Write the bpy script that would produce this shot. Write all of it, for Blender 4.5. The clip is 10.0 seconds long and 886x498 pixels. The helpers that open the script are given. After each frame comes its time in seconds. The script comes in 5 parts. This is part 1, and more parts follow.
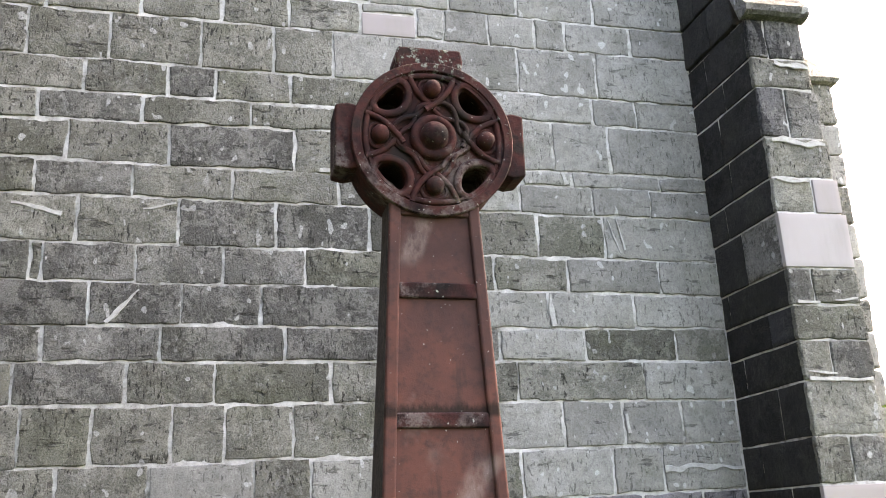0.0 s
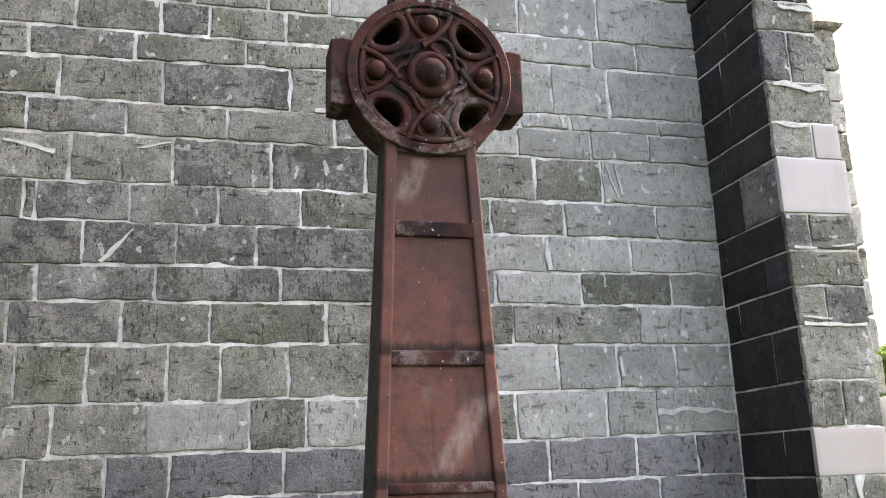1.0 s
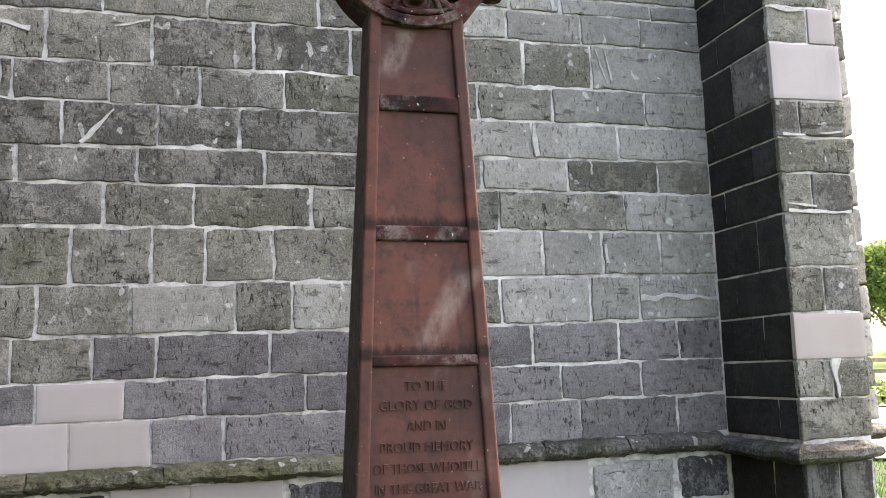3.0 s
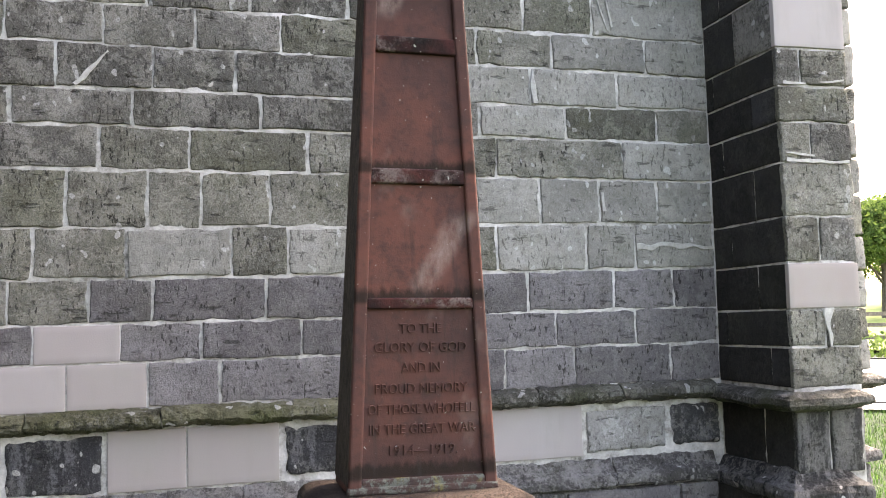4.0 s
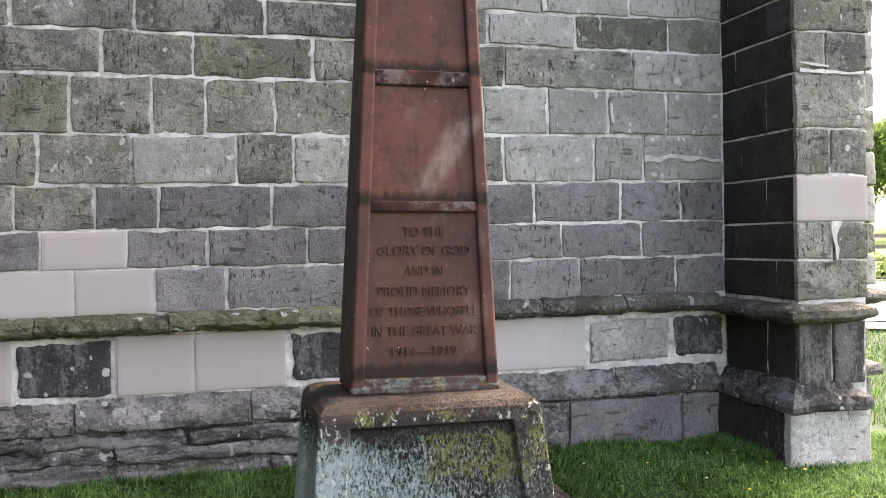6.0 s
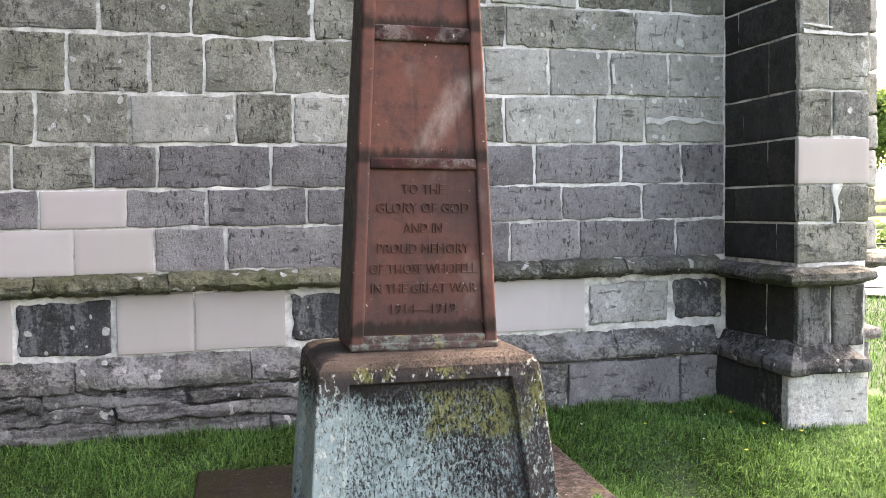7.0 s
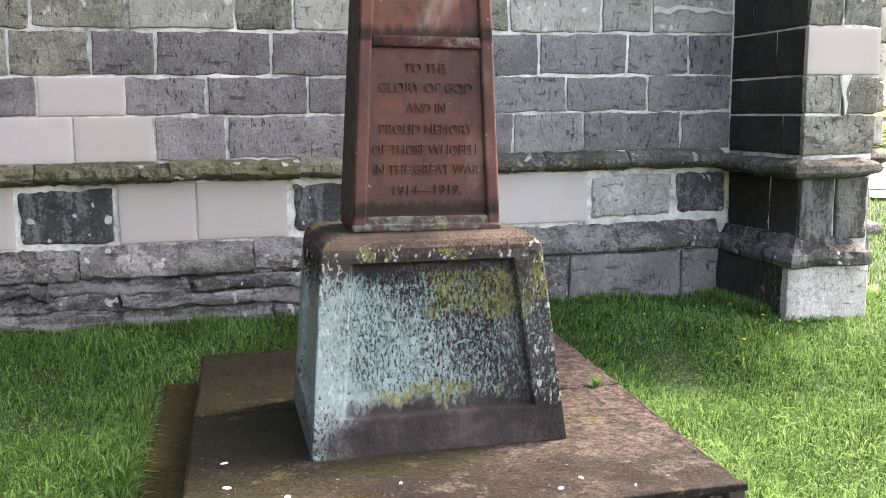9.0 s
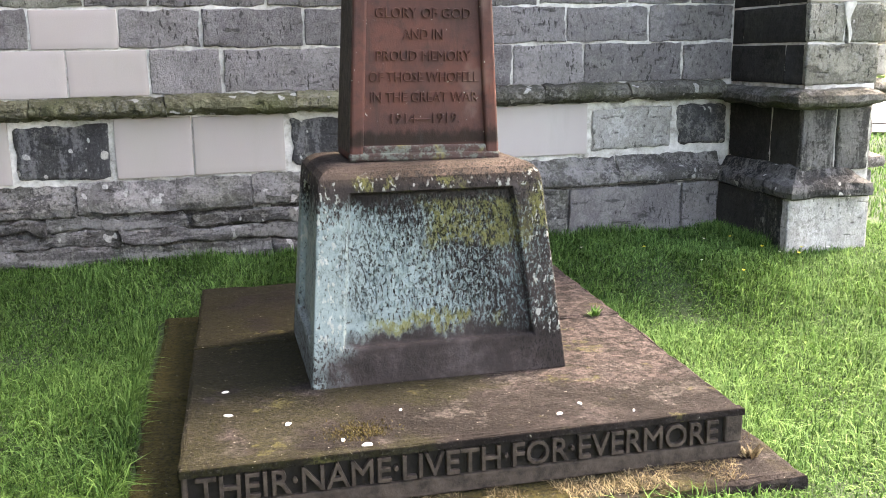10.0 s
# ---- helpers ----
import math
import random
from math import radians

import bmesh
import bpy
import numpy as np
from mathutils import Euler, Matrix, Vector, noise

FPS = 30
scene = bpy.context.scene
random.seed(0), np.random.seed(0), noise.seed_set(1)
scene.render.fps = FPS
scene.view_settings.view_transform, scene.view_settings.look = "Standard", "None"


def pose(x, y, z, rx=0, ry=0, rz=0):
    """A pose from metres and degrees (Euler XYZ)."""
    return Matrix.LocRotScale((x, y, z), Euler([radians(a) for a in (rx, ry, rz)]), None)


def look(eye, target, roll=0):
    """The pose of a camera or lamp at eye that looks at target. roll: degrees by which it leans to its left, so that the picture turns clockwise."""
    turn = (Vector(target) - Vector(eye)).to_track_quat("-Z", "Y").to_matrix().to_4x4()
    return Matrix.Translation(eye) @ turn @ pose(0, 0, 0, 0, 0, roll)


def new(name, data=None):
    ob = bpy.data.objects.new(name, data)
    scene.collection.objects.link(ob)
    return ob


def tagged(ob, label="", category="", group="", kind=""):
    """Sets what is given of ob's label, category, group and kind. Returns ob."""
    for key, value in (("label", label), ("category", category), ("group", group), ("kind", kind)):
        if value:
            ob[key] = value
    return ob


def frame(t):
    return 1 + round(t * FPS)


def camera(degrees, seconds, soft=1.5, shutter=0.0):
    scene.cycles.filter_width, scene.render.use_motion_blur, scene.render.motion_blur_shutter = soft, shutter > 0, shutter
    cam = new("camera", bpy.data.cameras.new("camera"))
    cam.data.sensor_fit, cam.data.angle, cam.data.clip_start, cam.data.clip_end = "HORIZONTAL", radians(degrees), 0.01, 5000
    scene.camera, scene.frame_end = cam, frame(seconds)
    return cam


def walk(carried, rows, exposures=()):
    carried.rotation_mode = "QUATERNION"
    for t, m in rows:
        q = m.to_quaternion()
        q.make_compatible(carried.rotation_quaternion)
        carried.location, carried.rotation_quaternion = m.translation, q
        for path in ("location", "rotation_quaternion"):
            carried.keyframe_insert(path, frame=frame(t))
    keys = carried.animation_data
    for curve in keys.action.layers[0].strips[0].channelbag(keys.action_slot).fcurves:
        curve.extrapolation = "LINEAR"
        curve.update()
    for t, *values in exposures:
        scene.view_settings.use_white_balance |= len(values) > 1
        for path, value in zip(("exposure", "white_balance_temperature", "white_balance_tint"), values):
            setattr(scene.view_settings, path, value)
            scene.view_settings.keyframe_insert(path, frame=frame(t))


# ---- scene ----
cam = camera(50.8, 10.0, soft=1.0)
PATH = [
    (0, (-0.781, -3.518, 1.789), (-0.322, -1.659, 2.366), -2.7),
    (0.5, (-0.777, -3.5, 1.781), (-0.306, -1.632, 2.318), -2.4),
    (1, (-0.771, -3.487, 1.758), (-0.303, -1.6, 2.229), -2.2),
    (1.5, (-0.754, -3.49, 1.74), (-0.275, -1.595, 2.165), -2.2),
    (2, (-0.754, -3.472, 1.721), (-0.267, -1.567, 2.086), -2.2),
    (2.5, (-0.754, -3.456, 1.704), (-0.261, -1.546, 2.03), -2.1),
    (3, (-0.756, -3.448, 1.676), (-0.259, -1.528, 1.935), -1.9),
    (4.5, (-0.744, -3.446, 1.635), (-0.241, -1.513, 1.752), -1.2),
    (5, (-0.742, -3.448, 1.616), (-0.253, -1.51, 1.692), -1.1),
    (5.5, (-0.734, -3.444, 1.604), (-0.252, -1.504, 1.631), -1.0),
    (7, (-0.724, -3.432, 1.557), (-0.244, -1.492, 1.47), -0.6),
    (7.5, (-0.725, -3.433, 1.542), (-0.247, -1.495, 1.415), -0.4),
    (8, (-0.725, -3.427, 1.517), (-0.238, -1.496, 1.333), -0.2),
    (8.5, (-0.722, -3.427, 1.492), (-0.239, -1.501, 1.254), -0.2),
    (9, (-0.728, -3.426, 1.471), (-0.257, -1.503, 1.183), -0.3),
    (9.5, (-0.722, -3.419, 1.448), (-0.253, -1.508, 1.088), -0.6),
    (10, (-0.72, -3.418, 1.429), (-0.256, -1.517, 1.016), -0.7),
]
walk(cam, [(t, look(e, g, r)) for t, e, g, r in PATH],
     [(0.0, 3.62, 8200, 20), (3.2, 3.46, 8200, 20), (5.5, 3.42, 8200, 20), (7.0, 3.74, 8200, 19), (8.5, 3.72, 8200, 18), (10.0, 3.80, 8200, 17)])

# ---- light ----
world = bpy.data.worlds.new("world")
scene.world = world
world.use_nodes = True
wn = world.node_tree
sky = wn.nodes.new("ShaderNodeTexSky")
sky.sky_type, sky.sun_disc = "NISHITA", False
SUN_EL, SUN_AZ = radians(48), radians(70)     # azimuth from +y towards +x
sky.sun_elevation, sky.sun_rotation = SUN_EL, SUN_AZ
sky.air_density, sky.dust_density, sky.ozone_density = 1.0, 3.0, 0.6
wn.nodes["Background"].inputs["Strength"].default_value = 0.15
wn.links.new(sky.outputs[0], wn.nodes["Background"].inputs["Color"])
sun = new("sun", bpy.data.lights.new("sun", "SUN"))
sun.data.energy, sun.data.angle, sun.data.color = 1.5, radians(18), (1.0, 0.97, 0.92)
sun_dir = Vector((math.sin(SUN_AZ) * math.cos(SUN_EL), math.cos(SUN_AZ) * math.cos(SUN_EL), math.sin(SUN_EL)))
sun.matrix_basis = look(tuple(sun_dir * 60), (0, 0, 0))


# ---- materials ----
class Nodes:
    """Short hand for building a node material."""
    def __init__(self, name, spread=0.0):
        self.mat = bpy.data.materials.new(name)
        self.mat.use_nodes = True
        self.t = self.mat.node_tree
        self.bsdf = self.t.nodes["Principled BSDF"]
        self.info = self.t.nodes.new("ShaderNodeObjectInfo")
        geo = self.t.nodes.new("ShaderNodeNewGeometry")
        self.island = geo.outputs["Random Per Island"]
        self.pos = geo.outputs["Position"]
        if spread:
            self.pos = self.vmath("ADD", self.pos, self.vscale(self.info.outputs["Random"], spread))

    def link(self, a, b):
        if isinstance(a, (int, float, tuple)):
            b.default_value = a
        else:
            self.t.links.new(a, b)

    def vscale(self, fac, k):
        n = self.t.nodes.new("ShaderNodeCombineXYZ")
        for i, m in enumerate((k, -0.7 * k, 1.3 * k)):
            self.link(self.math("MULTIPLY", fac, m), n.inputs[i])
        return n.outputs[0]

    def vmath(self, op, a, b):
        n = self.t.nodes.new("ShaderNodeVectorMath")
        n.operation = op
        self.link(a, n.inputs[0]), self.link(b, n.inputs[1])
        return n.outputs[0]

    def math(self, op, a, b=0.0, clamp=False):
        n = self.t.nodes.new("ShaderNodeMath")
        n.operation, n.use_clamp = op, clamp
        self.link(a, n.inputs[0]), self.link(b, n.inputs[1])
        return n.outputs[0]

    def axis(self, k):
        n = self.t.nodes.new("ShaderNodeSeparateXYZ")
        self.link(self.pos, n.inputs[0])
        return n.outputs[k]

    def noise(self, scale, detail=4.0, rough=0.55, stretch=(1, 1, 1), shift=0.0):
        n = self.t.nodes.new("ShaderNodeTexNoise")
        v = self.vmath("MULTIPLY", self.pos, tuple(stretch))
        if shift:
            v = self.vmath("ADD", v, (shift, shift * 0.6, -shift))
        self.link(v, n.inputs["Vector"])
        n.inputs["Scale"].default_value, n.inputs["Detail"].default_value, n.inputs["Roughness"].default_value = scale, detail, rough
        return n.outputs[0]

    def step(self, v, lo, hi, to=1.0):
        n = self.t.nodes.new("ShaderNodeMapRange")
        n.interpolation_type = "SMOOTHSTEP"
        self.link(v, n.inputs[0])
        for i, x in enumerate((lo, hi, 0.0, to)):
            n.inputs[i + 1].default_value = x
        return n.outputs[0]

    def ramp(self, v, *stops):
        n = self.t.nodes.new("ShaderNodeValToRGB")
        e = n.color_ramp.elements
        while len(e) < len(stops):
            e.new(0.5)
        for el, (p, c) in zip(e, stops):
            el.position, el.color = p, (*c, 1)
        self.link(v, n.inputs[0])
        return n.outputs[0]

    def mix(self, fac, a, b, blend="MIX"):
        n = self.t.nodes.new("ShaderNodeMix")
        n.data_type, n.blend_type = "RGBA", blend
        self.link(fac, n.inputs[0])
        for s, v in ((n.inputs[6], a), (n.inputs[7], b)):
            self.link((*v, 1) if isinstance(v, tuple) and len(v) == 3 else v, s)
        return n.outputs[2]

    def bump(self, height, strength=0.4, dist=0.01):
        n = self.t.nodes.new("ShaderNodeBump")
        n.inputs["Strength"].default_value, n.inputs["Distance"].default_value = strength, dist
        self.link(height, n.inputs["Height"])
        self.link(n.outputs[0], self.bsdf.inputs["Normal"])

    def done(self, colour, rough=0.85, spec=0.3):
        self.link((*colour, 1) if isinstance(colour, tuple) and len(colour) == 3 else colour, self.bsdf.inputs["Base Color"])
        self.link(rough, self.bsdf.inputs["Roughness"])
        self.bsdf.inputs["Specular IOR Level"].default_value = spec
        return self.mat


def ashlar(name, lo, mid, hi, bloom=0.5, moss=0.15, pits=0.5, rough=1.0, scuff=0.6, run=(1, 1, 1)):
    """Weathered sandstone ashlar: each stone its own tint, a dark crust scuffed off in pale patches, tooling pits, dabs of lime and algae."""
    n = Nodes(name, 9.0)
    big = n.noise(1.6, 3)
    blot = n.noise(7, 8, 0.7, shift=1)
    fine = n.noise(24, 8, 0.72)
    grain = n.noise(190, 3, 0.7)
    tone = n.math("ADD", n.math("MULTIPLY", n.info.outputs["Random"], 0.62), n.math("MULTIPLY", big, 0.5))
    c = n.ramp(tone, (0.2, lo), (0.55, mid), (0.95, hi))
    # dark crust with sharp-edged scuffed patches of the paler stone beneath
    crust = n.math("ADD", n.math("MULTIPLY", n.noise(4.2, 9, 0.74, run, 17), 0.75), n.math("MULTIPLY", n.noise(46, 5, 0.75, shift=19), 0.25))
    bare = n.step(crust, 0.485, 0.535)
    c = n.mix(n.math("MULTIPLY", n.math("SUBTRACT", 1.0, bare), 0.48 * scuff), c, tuple(0.5 * x for x in lo))
    c = n.mix(n.math("MULTIPLY", bare, 0.42 * scuff), c, tuple(min(0.5, 1.35 * x) for x in hi))
    c = n.mix(n.step(blot, 0.48, 0.66, 0.22), c, tuple(0.42 * x for x in lo))
    c = n.mix(n.step(fine, 0.52, 0.66, 0.42), c, tuple(0.40 * x for x in lo))
    spots = n.math("MULTIPLY", n.step(n.noise(30, 9, 0.78), 0.49, 0.56), n.step(n.noise(3.2, 4, 0.6, shift=4), 0.46, 0.58))
    c = n.mix(n.math("MULTIPLY", spots, bloom), c, (0.27, 0.265, 0.245))
    alg = n.math("MULTIPLY", n.step(n.noise(2.4, 4, 0.6, shift=9), 0.48, 0.7), moss)
    c = n.mix(alg, c, (0.085, 0.098, 0.035))
    pit = n.step(n.noise(34, 4, 0.62, (1.5, 1.5, 0.5), 3), 0.585, 0.625)
    pit = n.math("MULTIPLY", pit, n.step(n.noise(2.6, 3, 0.5, shift=15), 0.36, 0.56))
    deep = n.step(n.noise(8, 6, 0.65, (0.7, 0.7, 2.6), 7), 0.60, 0.66)
    c = n.mix(n.math("MULTIPLY", pit, pits), c, (0.022, 0.022, 0.020))
    c = n.mix(n.math("MULTIPLY", deep, 0.6), c, (0.03, 0.03, 0.026))
    if bloom > 0.2:
        dab = n.math("MULTIPLY", n.step(n.noise(17, 1, 0.3, (1, 1, 0.75), 21), 0.70, 0.72), n.step(n.noise(1.3, 2, 0.5, shift=31), 0.42, 0.5))
        c = n.mix(n.math("MULTIPLY", dab, 0.85), c, (0.47, 0.465, 0.44))
    speck = n.noise(64, 7, 0.8, (1.2, 1.2, 0.8), 5)
    c = n.mix(n.step(speck, 0.50, 0.60, 0.16 + 0.24 * rough), c, tuple(0.36 * x for x in lo))
    c = n.mix(n.step(n.noise(80, 6, 0.8, shift=11), 0.55, 0.63, 0.28 * rough), c, tuple(min(0.5, 1.7 * x) for x in hi))
    c = n.mix(n.step(grain, 0.35, 0.8, 0.3), c, (0.04, 0.04, 0.037))
    h = n.math("ADD", n.math("MULTIPLY", fine, 1.1), n.math("MULTIPLY", speck, 0.7))
    h = n.math("ADD", h, n.math("MULTIPLY", blot, 0.9))
    h = n.math("SUBTRACT", h, n.math("MULTIPLY", bare, 0.22 * scuff))
    h = n.math("SUBTRACT", h, n.math("MULTIPLY", pit, 0.7))
    h = n.math("SUBTRACT", h, n.math("MULTIPLY", deep, 1.0))
    n.bump(h, 0.9 * rough, 0.022)
    return n.done(c, 0.92, 0.15)


STONE = ashlar("grey_sandstone", (0.132, 0.129, 0.106), (0.225, 0.220, 0.183), (0.320, 0.313, 0.270), 0.55, 0.26, 0.85)
STONE_DARK = ashlar("dark_weathered_sandstone", (0.105, 0.102, 0.092), (0.175, 0.170, 0.152), (0.255, 0.248, 0.222), 0.75, 0.14, 0.7, 1.0, 0.9)
STONE_PURPLE = ashlar("purple_grey_sandstone", (0.120, 0.112, 0.114), (0.185, 0.174, 0.177), (0.26, 0.247, 0.248), 0.2, 0.10, 0.8, 0.8, 0.35)
STONE_SMOOTH = ashlar("smooth_grey_sandstone", (0.200, 0.196, 0.178), (0.272, 0.266, 0.240), (0.35, 0.341, 0.312), 0.25, 0.16, 0.55, 0.5, 0.3)
STONE_BASE = ashlar("base_sandstone", (0.075, 0.071, 0.070), (0.155, 0.148, 0.145), (0.28, 0.271, 0.264), 0.8, 0.22, 0.6, 1.0, 0.9)
STONE_FOOT = ashlar("rough_bedded_sandstone", (0.045, 0.042, 0.043), (0.105, 0.099, 0.10), (0.25, 0.242, 0.24), 0.8, 0.10, 0.5, 1.0, 1.0, (0.5, 0.5, 3.2))
STONE_LIMEY = ashlar("lime_washed_sandstone", (0.20, 0.193, 0.185), (0.40, 0.39, 0.37), (0.52, 0.51, 0.49), 0.9, 0.12, 0.7, 0.8, 0.5, (1.6, 1.6, 0.5))
STONE_STREAKED = ashlar("lime_streaked_black_sandstone", (0.016, 0.016, 0.017), (0.034, 0.034, 0.035), (0.13, 0.128, 0.125), 0.45, 0.08, 0.5, 0.8, 1.15, (1.8, 1.8, 0.4))
STONE_BAND = ashlar("blue_grey_streaked_sandstone", (0.042, 0.042, 0.046), (0.085, 0.085, 0.090), (0.19, 0.19, 0.195), 0.5, 0.05, 0.4, 0.8, 1.0, (1.8, 1.8, 0.4))
# buttress flank: the side's shade put into the colour, with some soot
STONE_SHADE_SOOT = ashlar("shaded_sooty_sandstone", (0.013, 0.0125, 0.012), (0.024, 0.023, 0.021), (0.040, 0.039, 0.036), 0.06, 0.05, 0.3, 0.6, 0.5)
STONE_STRING = ashlar("dark_string_sandstone", (0.055, 0.053, 0.045), (0.095, 0.092, 0.078), (0.17, 0.165, 0.145), 0.6, 0.3, 0.6, 1.0, 0.8)
STONE_MOSSY = ashlar("mossy_string_sandstone", (0.085, 0.085, 0.05), (0.14, 0.138, 0.085), (0.21, 0.205, 0.135), 0.35, 0.7, 0.6, 1.0, 0.5)


def pale_stone():
    n = Nodes("new_pale_sandstone", 9.0)
    t = n.math("ADD", n.math("MULTIPLY", n.info.outputs["Random"], 0.6), n.math("MULTIPLY", n.noise(2.2, 3), 0.5))
    c = n.ramp(t, (0.15, (0.285, 0.222, 0.204)), (0.45, (0.30, 0.274, 0.257)), (0.6, (0.305, 0.27, 0.262)), (0.9, (0.345, 0.324, 0.314)))
    c = n.mix(n.step(n.noise(4, 5, 0.6, (1.6, 1.6, 0.35)), 0.5, 0.8, 0.5), c, (0.25, 0.235, 0.21))
    g = n.noise(120, 3)
    n.bump(g, 0.15, 0.004)
    return n.done(c, 0.85, 0.2)


def mortar():
    n = Nodes("lime_mortar")
    c = n.ramp(n.math("ADD", n.math("MULTIPLY", n.noise(9, 8, 0.75), 0.6), n.math("MULTIPLY", n.noise(1.9, 4, 0.6, shift=2), 0.4)), (0.38, (0.13, 0.125, 0.11)), (0.47, (0.36, 0.35, 0.325)), (0.60, (0.60, 0.585, 0.555)))
    g = n.noise(60, 6, 0.7)
    n.bump(g, 0.5, 0.008)
    return n.done(c, 0.95, 0.1)


def plain_wall():
    n = Nodes("far_stone_wall")
    b = n.t.nodes.new("ShaderNodeTexBrick")
    m = n.t.nodes.new("ShaderNodeCombineXYZ")
    s = n.t.nodes.new("ShaderNodeSeparateXYZ")
    n.link(n.pos, s.inputs[0])
    n.link(n.math("ADD", s.outputs[0], s.outputs[1]), m.inputs[0]), n.link(s.outputs[2], m.inputs[1])
    n.link(m.outputs[0], b.inputs["Vector"])
    b.inputs["Scale"].default_value, b.inputs["Brick Width"].default_value, b.inputs["Row Height"].default_value = 1.0, 0.6, 0.27
    b.inputs["Mortar Size"].default_value = 0.008
    b.inputs["Color1"].default_value, b.inputs["Color2"].default_value, b.inputs["Mortar"].default_value = (0.1, 0.098, 0.085, 1), (0.17, 0.165, 0.145, 1), (0.4, 0.39, 0.37, 1)
    c = n.mix(n.step(n.noise(6, 6), 0.4, 0.8, 0.5), b.outputs[0], (0.06, 0.06, 0.05))
    return n.done(c, 0.9, 0.2)


def red_stone():
    n = Nodes("red_sandstone")
    big, fine, grain = n.noise(2.6, 4), n.noise(22, 6, 0.65), n.noise(260, 2)
    c = n.ramp(big, (0.28, (0.034, 0.021, 0.019)), (0.48, (0.064, 0.031, 0.026)), (0.62, (0.098, 0.040, 0.030)), (0.8, (0.062, 0.036, 0.031)))
    c = n.mix(n.step(fine, 0.45, 0.72, 0.6), c, (0.03, 0.022, 0.021))
    rub = n.math("MULTIPLY", n.step(n.noise(4.5, 4, 0.6, (1.0, 1.0, 0.8), 5), 0.62, 0.72), 0.25)
    c = n.mix(rub, c, (0.17, 0.125, 0.108))
    x, z = n.axis(0), n.axis(2)
    off = n.math("ABSOLUTE", n.math("SUBTRACT", n.math("SUBTRACT", x, 0.085), n.math("MULTIPLY", n.math("SUBTRACT", z, 1.89), 0.6)))
    smear = n.math("MULTIPLY", n.step(off, 0.075, 0.015), n.math("MULTIPLY", n.step(z, 1.72, 1.80), n.step(z, 2.06, 1.98)))
    off = n.math("ABSOLUTE", n.math("ADD", x, n.math("ADD", 0.06, n.math("MULTIPLY", n.math("SUBTRACT", z, 2.86), -0.35))))
    smear = n.math("MAXIMUM", smear, n.math("MULTIPLY", n.step(off, 0.06, 0.02), n.math("MULTIPLY", n.step(z, 2.74, 2.82), n.step(z, 2.97, 2.92))))
    c = n.mix(n.math("MULTIPLY", smear, n.step(n.noise(12, 6, 0.7, (1, 1, 0.5), 1), 0.30, 0.75, 0.75)), c, (0.24, 0.185, 0.16))
    wet = None
    for foot in (1.135, 1.737, 2.20):                # algae where rain stands on the ledges
        edge = n.math("SUBTRACT", z, n.math("MULTIPLY", n.noise(30, 5, 0.7, (1, 1, 0.4), foot), 0.085))
        band = n.math("MULTIPLY", n.step(edge, foot, foot - 0.035), n.step(z, foot - 0.03, foot - 0.01))
        wet = band if wet is None else n.math("MAXIMUM", wet, band)
    c = n.mix(n.math("MULTIPLY", wet, 0.8), c, (0.009, 0.008, 0.006))
    streak = n.step(n.noise(9, 4, 0.6, (2.2, 2.2, 0.3), 2), 0.55, 0.75, 0.6)
    c = n.mix(streak, c, (0.026, 0.022, 0.02))
    c = n.mix(n.step(n.noise(75, 2, 0.5, shift=3), 0.735, 0.76, 0.8), c, (0.3, 0.29, 0.26))
    n.bump(n.math("ADD", fine, n.math("MULTIPLY", grain, 0.3)), 0.35, 0.006)
    return n.done(c, 0.8, 0.12)


def carved_stone():
    """Red sandstone gone dark, chalky white where it has worn, with pale and green lichen."""
    n = Nodes("carved_red_sandstone")
    big, fine = n.noise(5, 5), n.noise(34, 7, 0.7)
    z = n.axis(2)
    c = n.ramp(big, (0.34, (0.007, 0.005, 0.005)), (0.46, (0.030, 0.011, 0.010)), (0.55, (0.052, 0.017, 0.014)), (0.66, (0.020, 0.014, 0.012)))
    c = n.mix(n.step(fine, 0.45, 0.68, 0.65), c, (0.010, 0.008, 0.008))
    chalk = n.math("MULTIPLY", n.step(n.noise(4.5, 6, 0.65, shift=4), 0.47, 0.60), n.step(n.math("ADD", z, n.math("MULTIPLY", n.noise(3, 3), 0.3)), 3.50, 3.32))
    c = n.mix(n.math("MULTIPLY", chalk, n.step(n.noise(28, 7, 0.75, shift=3), 0.40, 0.58, 0.75)), c, (0.125, 0.102, 0.092))
    crown = n.step(z, 3.50, 3.62)
    scab = n.math("MULTIPLY", n.step(n.noise(38, 6, 0.7, shift=6), 0.56, 0.60), crown)
    c = n.mix(n.math("MULTIPLY", scab, 0.8), c, n.mix(fine, (0.08, 0.10, 0.075), (0.33, 0.36, 0.31)))
    green = n.math("MULTIPLY", n.step(n.noise(9, 6, 0.7, shift=6), 0.6, 0.7), 0.4)
    c = n.mix(green, c, (0.075, 0.078, 0.04))
    c = n.mix(n.step(n.noise(62, 3, 0.5, shift=2), 0.70, 0.72, 0.8), c, (0.26, 0.27, 0.24))
    n.bump(fine, 0.6, 0.008)
    return n.done(c, 0.85, 0.12)


